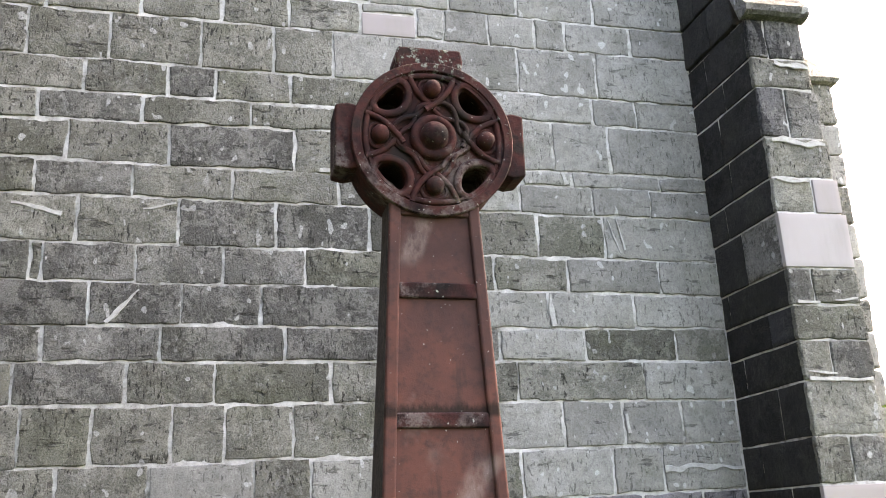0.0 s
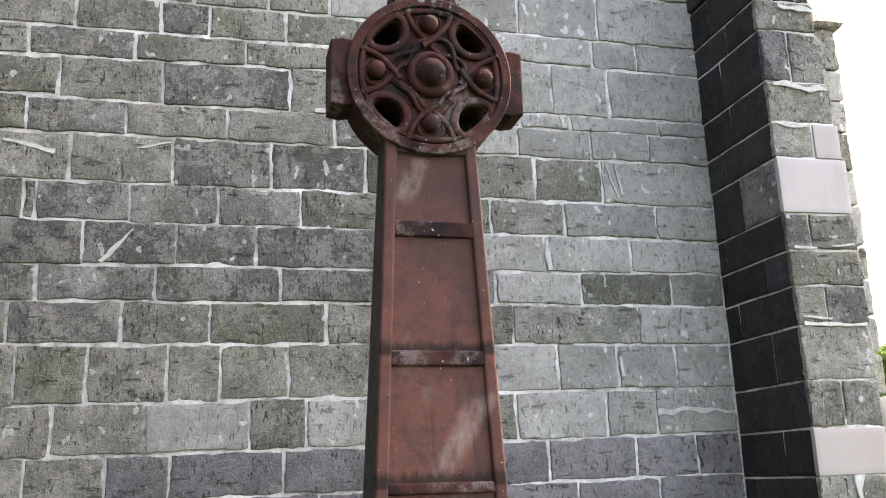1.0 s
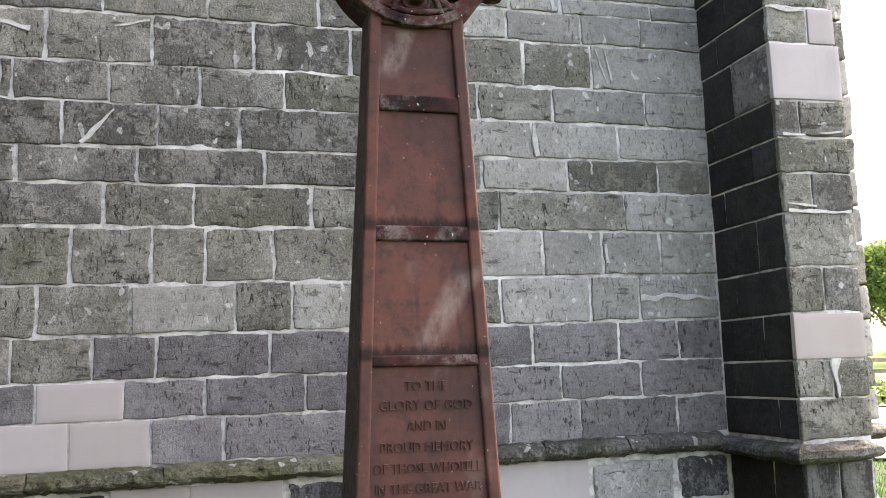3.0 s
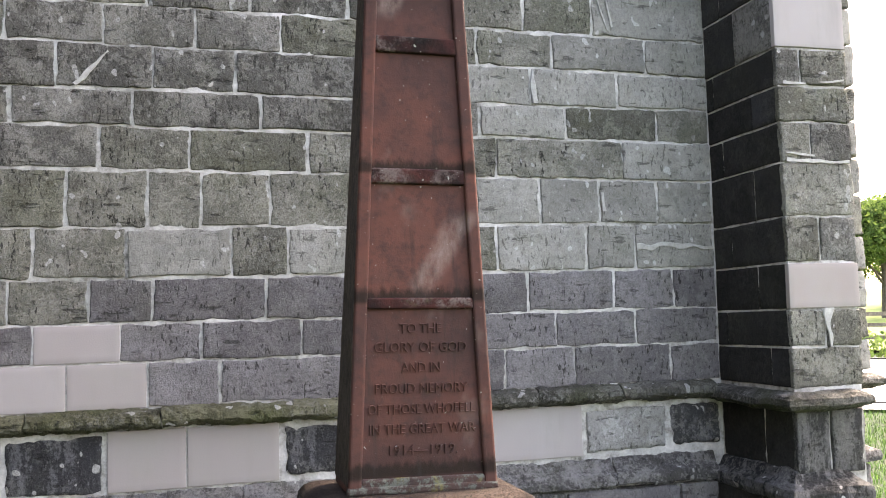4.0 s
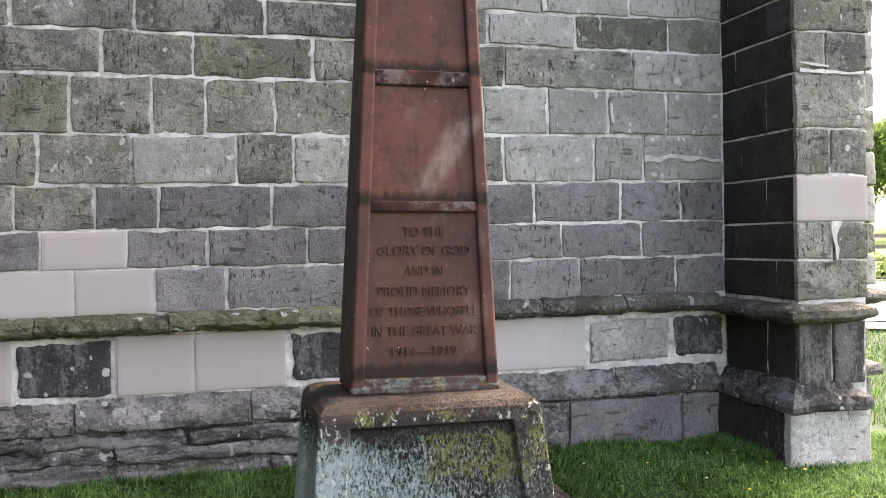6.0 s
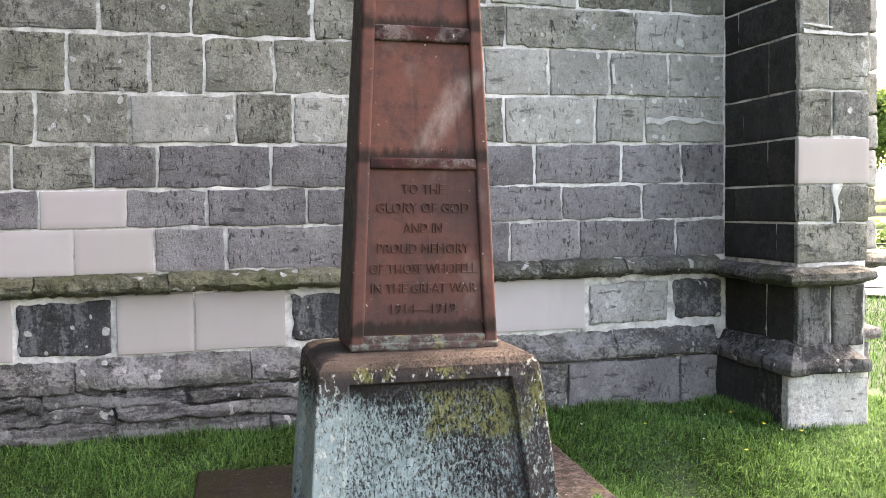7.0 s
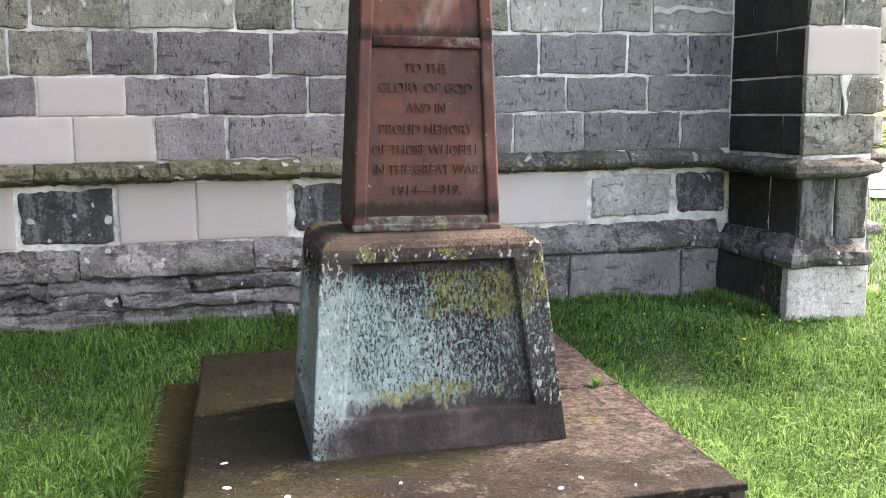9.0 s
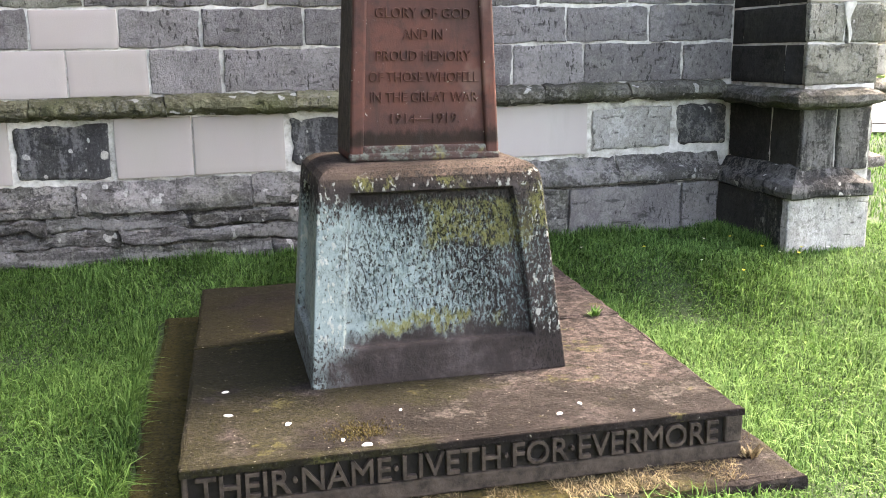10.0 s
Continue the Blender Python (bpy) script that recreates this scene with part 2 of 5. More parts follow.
def lichen_stone():
    """Red sandstone under crusts of blue-grey, yellow-green and black lichen."""
    n = Nodes("lichened_red_sandstone")
    fine, mid = n.noise(30, 7, 0.7), n.noise(6, 6, 0.65, shift=2)
    x0, z0 = n.axis(0), n.axis(2)
    x = n.math("ADD", x0, n.math("MULTIPLY", n.math("SUBTRACT", mid, 0.5), 0.35))
    z = n.math("ADD", z0, n.math("MULTIPLY", n.math("SUBTRACT", n.noise(7, 6, 0.7, (1.3, 1.3, 0.8), 5), 0.5), 0.22))

    def within(v, a, b, soft):
        return n.math("MULTIPLY", n.step(v, a - soft, a + soft), n.step(v, b + soft, b - soft))

    def both(a, b):
        return n.math("MULTIPLY", a, b)
    c = n.ramp(n.noise(7, 7, 0.7), (0.32, (0.012, 0.010, 0.010)), (0.52, (0.026, 0.021, 0.020)), (0.68, (0.052, 0.044, 0.043)))
    c = n.mix(n.step(z0, 0.99, 1.03), c, n.ramp(n.noise(9, 5), (0.35, (0.020, 0.014, 0.011)), (0.65, (0.062, 0.046, 0.037))))
    # thick blue-grey crust on one side, thinning to a pepper of pale scales on the other
    thick = n.math("MULTIPLY", n.step(x, 0.55, -0.48), n.step(z, 1.0, 0.80))
    scales = n.noise(84, 9, 0.78, (1.3, 1.3, 0.65))
    body = within(z, 0.50, 0.93, 0.03)
    corner = both(n.step(n.math("ADD", x, n.math("MULTIPLY", n.step(z0, 0.50, 0.42), 0.07)), -0.24, -0.42), n.step(z, 0.83, 0.74))
    blue = n.math("MAXIMUM", both(n.step(n.math("ADD", n.math("MULTIPLY", thick, 0.15), scales), 0.53, 0.585), body), both(corner, n.step(n.math("ADD", scales, n.math("MULTIPLY", z0, 0.16)), 0.50, 0.58)))
    c = n.mix(both(blue, 0.88), c, n.mix(n.step(n.math("ADD", n.math("MULTIPLY", thick, 0.25), fine), 0.35, 0.8), (0.078, 0.106, 0.106), (0.215, 0.275, 0.275)))
    # yellow-green mats
    grow = n.step(n.noise(34, 7, 0.72, (1.3, 1.3, 0.7), 1), 0.40, 0.50)
    mats = both(within(x, -0.06, 0.30, 0.05), within(z, 0.77, 0.92, 0.02))
    mats = n.math("MAXIMUM", mats, both(within(x, -0.22, 0.24, 0.05), within(z, 0.495, 0.545, 0.015)))
    mats = n.math("MAXIMUM", mats, both(within(z, 0.975, 1.015, 0.008), n.step(n.noise(8, 4, 0.6, shift=9), 0.52, 0.56)))
    mats = n.math("MAXIMUM", mats, both(n.step(x0, 0.31, 0.34), within(z, 0.80, 0.97, 0.03)))
    mats = n.math("MULTIPLY", mats, n.step(n.noise(11, 5, 0.65, shift=3), 0.40, 0.52))
    c = n.mix(both(both(mats, grow), 0.85), c, n.mix(fine, (0.055, 0.06, 0.018), (0.19, 0.185, 0.065)))
    # black pits and flakes, mostly across the lettered middle
    black = both(n.step(n.noise(88, 8, 0.8, (1.3, 1.3, 0.6), 8), 0.50, 0.55), n.step(n.math("SUBTRACT", n.noise(3.0, 3, 0.5, shift=6), n.math("MULTIPLY", thick, 0.20)), 0.36, 0.54))
    c = n.mix(both(black, 0.92), c, (0.010, 0.009, 0.009))
    # white scales on the stiles and along the shoulder
    edge = n.math("MAXIMUM", n.step(n.math("ABSOLUTE", x0), 0.315, 0.345), n.step(z0, 0.975, 0.985))
    white = both(n.step(n.noise(44, 5, 0.62, (1.3, 1.3, 0.75), 12), 0.575, 0.605), both(edge, within(z, 0.47, 1.005, 0.02)))
    c = n.mix(both(white, 0.85), c, n.mix(fine, (0.17, 0.19, 0.175), (0.42, 0.43, 0.40)))
    n.bump(n.math("ADD", n.math("ADD", fine, n.math("MULTIPLY", blue, 0.3)), n.math("MULTIPLY", black, -0.9)), 0.7, 0.009)
    return n.done(c, 0.9, 0.2)


def foot_lichen():
    """The foot of the shaft, crusted with pale and yellow lichen."""
    n = Nodes("lichened_shaft_foot")
    fine = n.noise(48, 7, 0.7)
    c = n.ramp(n.noise(6, 4), (0.3, (0.028, 0.022, 0.02)), (0.65, (0.05, 0.03, 0.026)))
    c = n.mix(n.math("MULTIPLY", n.step(n.noise(26, 8, 0.75), 0.48, 0.58), 0.85), c, n.mix(fine, (0.05, 0.06, 0.05), (0.14, 0.155, 0.135)))
    c = n.mix(n.math("MULTIPLY", n.step(n.noise(8, 5, 0.6, shift=5), 0.52, 0.62), 0.75), c, n.mix(fine, (0.09, 0.09, 0.025), (0.2, 0.19, 0.06)))
    n.bump(fine, 0.6, 0.008)
    return n.done(c, 0.9, 0.2)


def slab_stone(name, moss):
    """Worn red sandstone paving: dark with dampness and painted-in shade on one side, rubbed clean and pinkish on the
    other, with scattered moss.
    """
    n = Nodes(name)
    big, fine = n.noise(2.2, 6, 0.65), n.noise(24, 7, 0.7)
    x, y = n.axis(0), n.axis(1)
    c = n.ramp(big, (0.34, (0.005, 0.004, 0.0038)), (0.46, (0.011, 0.0089, 0.0085)), (0.57, (0.023, 0.0188, 0.0178)), (0.68, (0.052, 0.044, 0.042)))
    clean = n.math("ADD", n.math("MULTIPLY", n.math("SUBTRACT", n.noise(3.2, 6, 0.65, shift=13), 0.5), 1.3), n.math("SUBTRACT", x, 0.22))
    clean = n.math("MULTIPLY", n.step(clean, 0.0, 0.22), n.step(y, -0.72, -0.55))
    c = n.mix(n.math("MULTIPLY", clean, n.step(n.noise(14, 6, 0.7, shift=8), 0.66, 0.42, 0.85)), c, n.mix(n.noise(9, 5), (0.050, 0.038, 0.035), (0.105, 0.084, 0.078)))
    rub = n.math("MULTIPLY", n.step(n.noise(6.5, 7, 0.72, shift=3), 0.54, 0.60), n.step(y, -0.2, -0.6))
    c = n.mix(n.math("MULTIPLY", rub, 0.65), c, (0.075, 0.068, 0.061))
    c = n.mix(n.step(fine, 0.44, 0.58, 0.7), c, (0.010, 0.008, 0.007))
    # stain and the plinth's shade painted together, stronger towards -x
    damp_shade = n.math("SUBTRACT", n.noise(3.4, 6, 0.65, shift=7), n.math("MULTIPLY", x, 0.22))
    c = n.mix(n.math("MULTIPLY", n.step(damp_shade, 0.5 - 0.2 * (moss > 0.9), 0.62 - 0.1 * (moss > 0.9)), moss), c, n.mix(fine, (0.005, 0.005, 0.002), (0.062, 0.054, 0.016) if moss > 0.9 else (0.026, 0.026, 0.009)))
    c = n.mix(n.math("MULTIPLY", n.step(n.noise(5.5, 6, 0.7, shift=23), 0.60, 0.64), 0.55), c, n.mix(fine, (0.03, 0.03, 0.008), (0.11, 0.105, 0.04)))
    c = n.mix(n.step(n.noise(80, 3, 0.5, shift=2), 0.70, 0.73, 0.6), c, (0.30, 0.29, 0.26))
    speck = n.noise(75, 7, 0.8, shift=4)
    c = n.mix(n.step(speck, 0.49, 0.55, 0.7), c, (0.006, 0.005, 0.005))
    c = n.mix(n.step(n.noise(95, 6, 0.8, shift=9), 0.57, 0.62, 0.35), c, (0.085, 0.077, 0.072))
    n.bump(n.math("ADD", fine, n.math("MULTIPLY", speck, 0.5)), 0.8, 0.014)
    return n.done(c, 0.95, 0.1)


def grass_mat(name, dark, mid, light, glow=0.35):
    n = Nodes(name)
    t = n.math("ADD", n.math("MULTIPLY", n.island, 0.72), n.math("MULTIPLY", n.noise(2.6, 5, 0.65), 0.42))
    c = n.ramp(t, (0.2, dark), (0.55, mid), (0.9, light))
    n.done(c, 0.7, 0.12)
    tr = n.t.nodes.new("ShaderNodeBsdfTranslucent")
    mx = n.t.nodes.new("ShaderNodeMixShader")
    n.link(c, tr.inputs[0])
    mx.inputs[0].default_value = glow
    n.link(n.bsdf.outputs[0], mx.inputs[1]), n.link(tr.outputs[0], mx.inputs[2])
    n.link(mx.outputs[0], n.t.nodes["Material Output"].inputs[0])
    return n.mat


def simple(name, a, b, scale=20, rough=0.8, strength=0.3):
    n = Nodes(name)
    f = n.noise(scale, 6, 0.65)
    n.bump(f, strength, 0.01)
    return n.done(n.ramp(f, (0.3, a), (0.7, b)), rough)


PALE, MORTAR, FAR_WALL = pale_stone(), mortar(), plain_wall()
DARK_WALL = simple("plain_dark_wall", (0.018, 0.018, 0.018), (0.035, 0.034, 0.032), 3, 0.95, 0.4)
OLD_LIME = simple("old_lime_patch", (0.28, 0.275, 0.255), (0.45, 0.44, 0.41), 30, 0.95, 0.5)
RED, CARVED, LICHEN, FOOT = red_stone(), carved_stone(), lichen_stone(), foot_lichen()
SLAB, STEP = slab_stone("slab_sandstone", 0.75), slab_stone("mossy_step_sandstone", 0.95)
EDGE = simple("dark_edge_stone", (0.010, 0.007, 0.0055), (0.058, 0.045, 0.035), 26, 0.9, 0.6)
RECESS_BLACK = simple("black_recess", (0.004, 0.003, 0.0025), (0.014, 0.011, 0.008), 30, 0.95, 0.5)
SOIL = simple("turf", (0.007, 0.015, 0.005), (0.022, 0.045, 0.013), 14, 0.95, 0.8)
GRASS = grass_mat("grass_blade", (0.010, 0.028, 0.006), (0.050, 0.118, 0.025), (0.15, 0.265, 0.08))
CLOVER = grass_mat("clover_leaf", (0.02, 0.05, 0.012), (0.045, 0.10, 0.022), (0.10, 0.17, 0.05), 0.25)
STRAW = grass_mat("dead_grass", (0.03, 0.022, 0.012), (0.09, 0.07, 0.04), (0.2, 0.17, 0.1), 0.2)
MOSS = grass_mat("brown_moss", (0.012, 0.009, 0.003), (0.04, 0.03, 0.010), (0.08, 0.07, 0.02), 0.15)
LEAF = grass_mat("tree_leaf", (0.04, 0.075, 0.018), (0.09, 0.15, 0.035), (0.16, 0.22, 0.06), 0.4)
ROAD = simple("pale_road", (0.42, 0.42, 0.41), (0.5, 0.5, 0.49), 5, 0.9)
WOOD = simple("grey_fence_wood", (0.09, 0.075, 0.055), (0.2, 0.17, 0.13), 12)
BARK = simple("bark", (0.05, 0.04, 0.03), (0.12, 0.1, 0.08), 9)
IRON = simple("black_iron", (0.012, 0.012, 0.013), (0.025, 0.025, 0.026), 30, 0.5)
SLATE = simple("roof_slate", (0.06, 0.062, 0.07), (0.11, 0.112, 0.12), 5, 0.6)
PETAL = simple("white_petal", (0.62, 0.6, 0.54), (0.75, 0.74, 0.7), 60, 0.7)
YELLOW = simple("yellow_petal", (0.6, 0.45, 0.02), (0.75, 0.6, 0.05), 60, 0.6)
FIELD = simple("sunlit_field", (0.11, 0.16, 0.03), (0.19, 0.24, 0.06), 0.7, 0.95, 0.2)


# ---- helpers of the scene ----
def mesh_of(name, bm, material):
    me = bpy.data.meshes.new(name)
    bm.normal_update()
    bm.to_mesh(me)
    bm.free()
    me.materials.append(material)
    return me


def part(name, bm, material, parent=None, label="", smooth=False):
    ob = new(name, mesh_of(name, bm, material))
    ob.parent = parent
    if label:
        ob["label"] = label
    if smooth:
        ob.data.shade_smooth()
    return ob


def box(bm, x0, x1, y0, y1, z0, z1):
    v = [bm.verts.new(p) for p in ((x0, y0, z0), (x1, y0, z0), (x1, y1, z0), (x0, y1, z0), (x0, y0, z1), (x1, y0, z1), (x1, y1, z1), (x0, y1, z1))]
    for f in ((0, 3, 2, 1), (4, 5, 6, 7), (0, 1, 5, 4), (1, 2, 6, 5), (2, 3, 7, 6), (3, 0, 4, 7)):
        bm.faces.new([v[i] for i in f])
    return v


def bevel(ob, width=0.01, segments=2, angle=30):
    m = ob.modifiers.new("bevel", "BEVEL")
    m.width, m.segments, m.limit_method, m.angle_limit = width, segments, "ANGLE", radians(angle)
    m.harden_normals = False
    return ob


def tube(bm, pts, r, flat=1.0, closed=False, sides=6):
    """A strap along points in the x-z plane, standing out towards -y."""
    rings, n = [], len(pts)
    for i, p in enumerate(pts):
        a = pts[(i - 1) % n] if closed or i else pts[i]
        b = pts[(i + 1) % n] if closed or i < n - 1 else pts[i]
        d = (Vector(b) - Vector(a)).normalized()
        side = Vector((d.z, 0, -d.x))
        rings.append([bm.verts.new(Vector(p) + side * r * math.cos(k * math.tau / sides) + Vector((0, -flat * r * math.sin(k * math.tau / sides), 0))) for k in range(sides)])
    for i in range(n if closed else n - 1):
        p, q = rings[i], rings[(i + 1) % n]
        for k in range(sides):
            bm.faces.new((p[k], p[(k + 1) % sides], q[(k + 1) % sides], q[k]))
    if not closed:
        bm.faces.new(rings[0]), bm.faces.new(rings[-1][::-1])


def smooth01(t):
    t = min(max(t, 0.0), 1.0)
    return t * t * (3 - 2 * t)


def ticks(length, r, most):
    n = max(1, min(most, round(length / 0.032)))
    inner = [r + (length - 2 * r) * i / n for i in range(n + 1)]
    return [0.0, 0.35 * r] + inner + [length - 0.35 * r, length]


def stone(name, x0, x1, y0, y1, z0, z1, material, parent, r=0.012, rough=0.006, lean=0.0, back=False, spall=0.0):
    """A squared stone with worn arrises and uneven edges; open at the back. lean: rise per metre of its beds along x. spall: depth flaked off along its lower bed."""
    size = (x1 - x0, y1 - y0, z1 - z0)
    r = min(r, 0.3 * min(size))
    tx, tz = ticks(size[0], r, 24), ticks(size[2], r, 11)
    ty = [0.0, 0.35 * r, r, size[1]] if size[1] < 0.25 else ticks(size[1], r, 5)
    cx, cy, cz = (x0 + x1) / 2, y0, (z0 + z1) / 2
    grid, bm = {}, bmesh.new()
    last = (len(tx) - 1, len(ty) - 1, len(tz) - 1)
    seed = Vector((x0 * 3.1, z0 * 5.3, x1))

    def vert(i, j, k):
        if (i, j, k) not in grid:
            p = Vector((tx[i], ty[j], tz[k]))
            core = Vector((min(max(p.x, r), size[0] - r), max(p.y, r), min(max(p.z, r), size[2] - r)))
            d = p - core
            if d.length > 1e-6:
                p = core + d.normalized() * r
            w = Vector((x0 + p.x, y0 + p.y, z0 + p.z))
            q = noise.noise_vector(w * 7 + seed) * rough * 1.1 + noise.noise_vector(w * 26 + seed) * rough * 0.8
            if spall and j < 3:
                line = 0.035 + 0.045 * (1 + noise.noise(Vector((w.x * 5, seed.y, 0)))) * (0.6 + noise.noise(Vector((w.x * 21, seed.y, 4))))
                w.y += spall * smooth01((line - p.z) / 0.02 + 0.5)
            w += Vector((q.x, q.y * 0.7, q.z))
            w.z += lean * (w.x - cx)
            grid[i, j, k] = bm.verts.new(w - Vector((cx, cy, cz)))
        return grid[i, j, k]

    def sheet(fix, at, na, nb, order, flip):
        for a in range(na):
            for b in range(nb):
                f = []
                for da, db in ((0, 0), (1, 0), (1, 1), (0, 1)):
                    idx = [0, 0, 0]
                    idx[fix], idx[order[0]], idx[order[1]] = at, a + da, b + db
                    f.append(vert(*idx))
                bm.faces.new(f[::-1] if flip else f)
    sheet(1, 0, last[0], last[2], (0, 2), False)
    sheet(0, 0, last[1], last[2], (1, 2), True)
    sheet(0, last[0], last[1], last[2], (1, 2), False)
    sheet(2, 0, last[0], last[1], (0, 1), True)
    sheet(2, last[2], last[0], last[1], (0, 1), False)
    if back:
        sheet(1, last[1], last[0], last[2], (0, 2), True)
    ob = part(name, bm, material, parent, smooth=True)
    ob.location = (cx, cy, cz)
    return ob


def profile_stone(name, outline, a, b, material, parent, along="x", rough=0.006):
    """A moulded stone: an outline (out, z) from the wall face drawn from a to b; out is measured towards -y, or -x for along 'y'."""
    bm = bmesh.new()
    n = max(2, round((b - a) / 0.03))
    rings = []
    for i in range(n + 1):
        s = a + (b - a) * i / n
        ring = []
        for o, z in outline:
            p = Vector((s, -o, z)) if along == "x" else Vector((-o, s, z))
            p += noise.noise_vector(p * 6 + Vector((a, 0, 3))) * rough * 0.45 + noise.noise_vector(p * 24) * rough * 0.75
            ring.append(bm.verts.new(p))
        rings.append(ring)
    for p, q in zip(rings, rings[1:]):
        for k in range(len(outline) - 1):
            bm.faces.new((p[k], q[k], q[k + 1], p[k + 1]))
    bm.faces.new(rings[0][::-1]), bm.faces.new(rings[-1])
    bmesh.ops.recalc_face_normals(bm, faces=bm.faces)
    return part(name, bm, material, parent)


def writing(name, text, size, material, parent, m, depth=0.006, width=None, thin=0.0):
    """Raised lettering in the built-in font, turned into a mesh."""
    cu = bpy.data.curves.new(name, "FONT")
    cu.body, cu.size, cu.extrude, cu.align_x, cu.bevel_depth, cu.resolution_u, cu.offset = text, size, depth, "CENTER", 0.0008, 3, thin
    tmp = new(name + "_curve", cu)
    bpy.context.view_layer.update()
    me = bpy.data.meshes.new_from_object(tmp)
    bpy.data.objects.remove(tmp)
    me.materials.clear()
    me.materials.append(material)
    wide = max(v.co.x for v in me.vertices) - min(v.co.x for v in me.vertices)
    whole = bmesh.new()
    whole.from_mesh(me)
    bpy.data.meshes.remove(me)
    bmesh.ops.remove_doubles(whole, verts=whole.verts, dist=1e-5)
    todo = set(whole.verts)
    while todo:                                     # one object for each character
        island, front = set(), [todo.pop()]
        while front:
            w = front.pop()
            island.add(w)
            for e in w.link_edges:
                o = e.other_vert(w)
                if o in todo:
                    todo.discard(o)
                    front.append(o)
        mid = sum((w.co.x for w in island)) / len(island)
        bm, twin = bmesh.new(), {}
        for w in island:
            twin[w] = bm.verts.new((w.co.x - mid, w.co.y, w.co.z))
        for f in {f for w in island for f in w.link_faces}:
            bm.faces.new([twin[w] for w in f.verts])
        ob = part(name, bm, material, parent)
        k = width / wide
        ob.matrix_basis = m @ Matrix.Translation((mid * k, 0, 0)) @ Matrix.Diagonal((k, 1, 1, 1))


# ---- ground ----
def height(x, y):
    """Height of the turf: it climbs towards the church wall and falls off to the road."""
    h = 0.125 - 0.02 * min(max(x, -2), 2) + (0.155 + 0.02 * min(max(x, -2), 2)) * smooth01((y - 1.1 + 0.9 * smooth01((x - 0.9) / 1.2)) / (0.78 + 0.2 * smooth01((x - 0.9) / 1.2))) * (1 - smooth01((x - 3.0) / 1.5))
    h += 0.05 * smooth01((x - 3.0) / 1.5)
    return h + 0.012 * noise.noise(Vector((x * 1.3, y * 1.3, 0)))


def axis_ticks(lo, hi, fine, far):
    t = list(np.arange(lo, hi + 1e-6, fine))
    step = fine
    while t[-1] < far:
        step *= 1.35
        t.append(t[-1] + step)
    step = fine
    while t[0] > -far:
        step *= 1.35
        t.insert(0, t[0] - step)
    return t


def build_ground():
    xs, ys = axis_ticks(-4, 6, 0.12, 900), axis_ticks(-3, 4, 0.12, 900)
    verts = [(x, y, height(x, y)) for y in ys for x in xs]
    n = len(xs)
    faces = [(j * n + i, j * n + i + 1, (j + 1) * n + i + 1, (j + 1) * n + i) for j in range(len(ys) - 1) for i in range(n - 1)]
    me = bpy.data.meshes.new("ground")
    me.from_pydata(verts, [], faces)
    me.materials.append(SOIL)
    me.shade_smooth()
    return tagged(new("ground", me), "green churchyard turf rising to the church wall", "ground", kind="structure")


ground = build_ground()

# ---- church wall ----
WALL_Y = 2.0
bm = bmesh.new()
box(bm, -9, 2.54, WALL_Y + 0.004, 2.6, -0.3, 7.5)
wall = tagged(part("wall_north", bm, MORTAR), "grey ashlar sandstone church wall with pale lime mortar joints", "wall", kind="structure")
bm = bmesh.new()
box(bm, -9, 3.4, 2.6, 10.0, -0.3, 7.5)
tagged(part("church_body", bm, FAR_WALL), "plain stone body of the church behind the wall", "wall", kind="structure")
# unseen wall, added dark to keep light off the left-facing sides
bm = bmesh.new()
box(bm, -4.7, -3.7, -9.0, 2.0, -0.3, 8.5)
tagged(part("wall_west", bm, DARK_WALL), "plain dark wall added out of view to block light from the left", "wall", kind="structure")
bm = bmesh.new()
v = [bm.verts.new(p) for p in ((-9.2, 1.75, 7.5), (3.6, 1.75, 7.5), (3.6, 6.0, 11.5), (-9.2, 6.0, 11.5), (3.6, 10.2, 7.5), (-9.2, 10.2, 7.5))]
for f in ((0, 1, 2, 3), (3, 2, 4, 5), (0, 3, 5), (1, 4, 2), (0, 5, 4, 1)):
    bm.faces.new([v[i] for i in f])
bmesh.ops.recalc_face_normals(bm, faces=bm.faces)
tagged(part("roof", bm, SLATE), "grey slate pitched church roof", "roof", kind="structure")

XL, XR = -2.75, 2.497
rnd = random.Random(7)


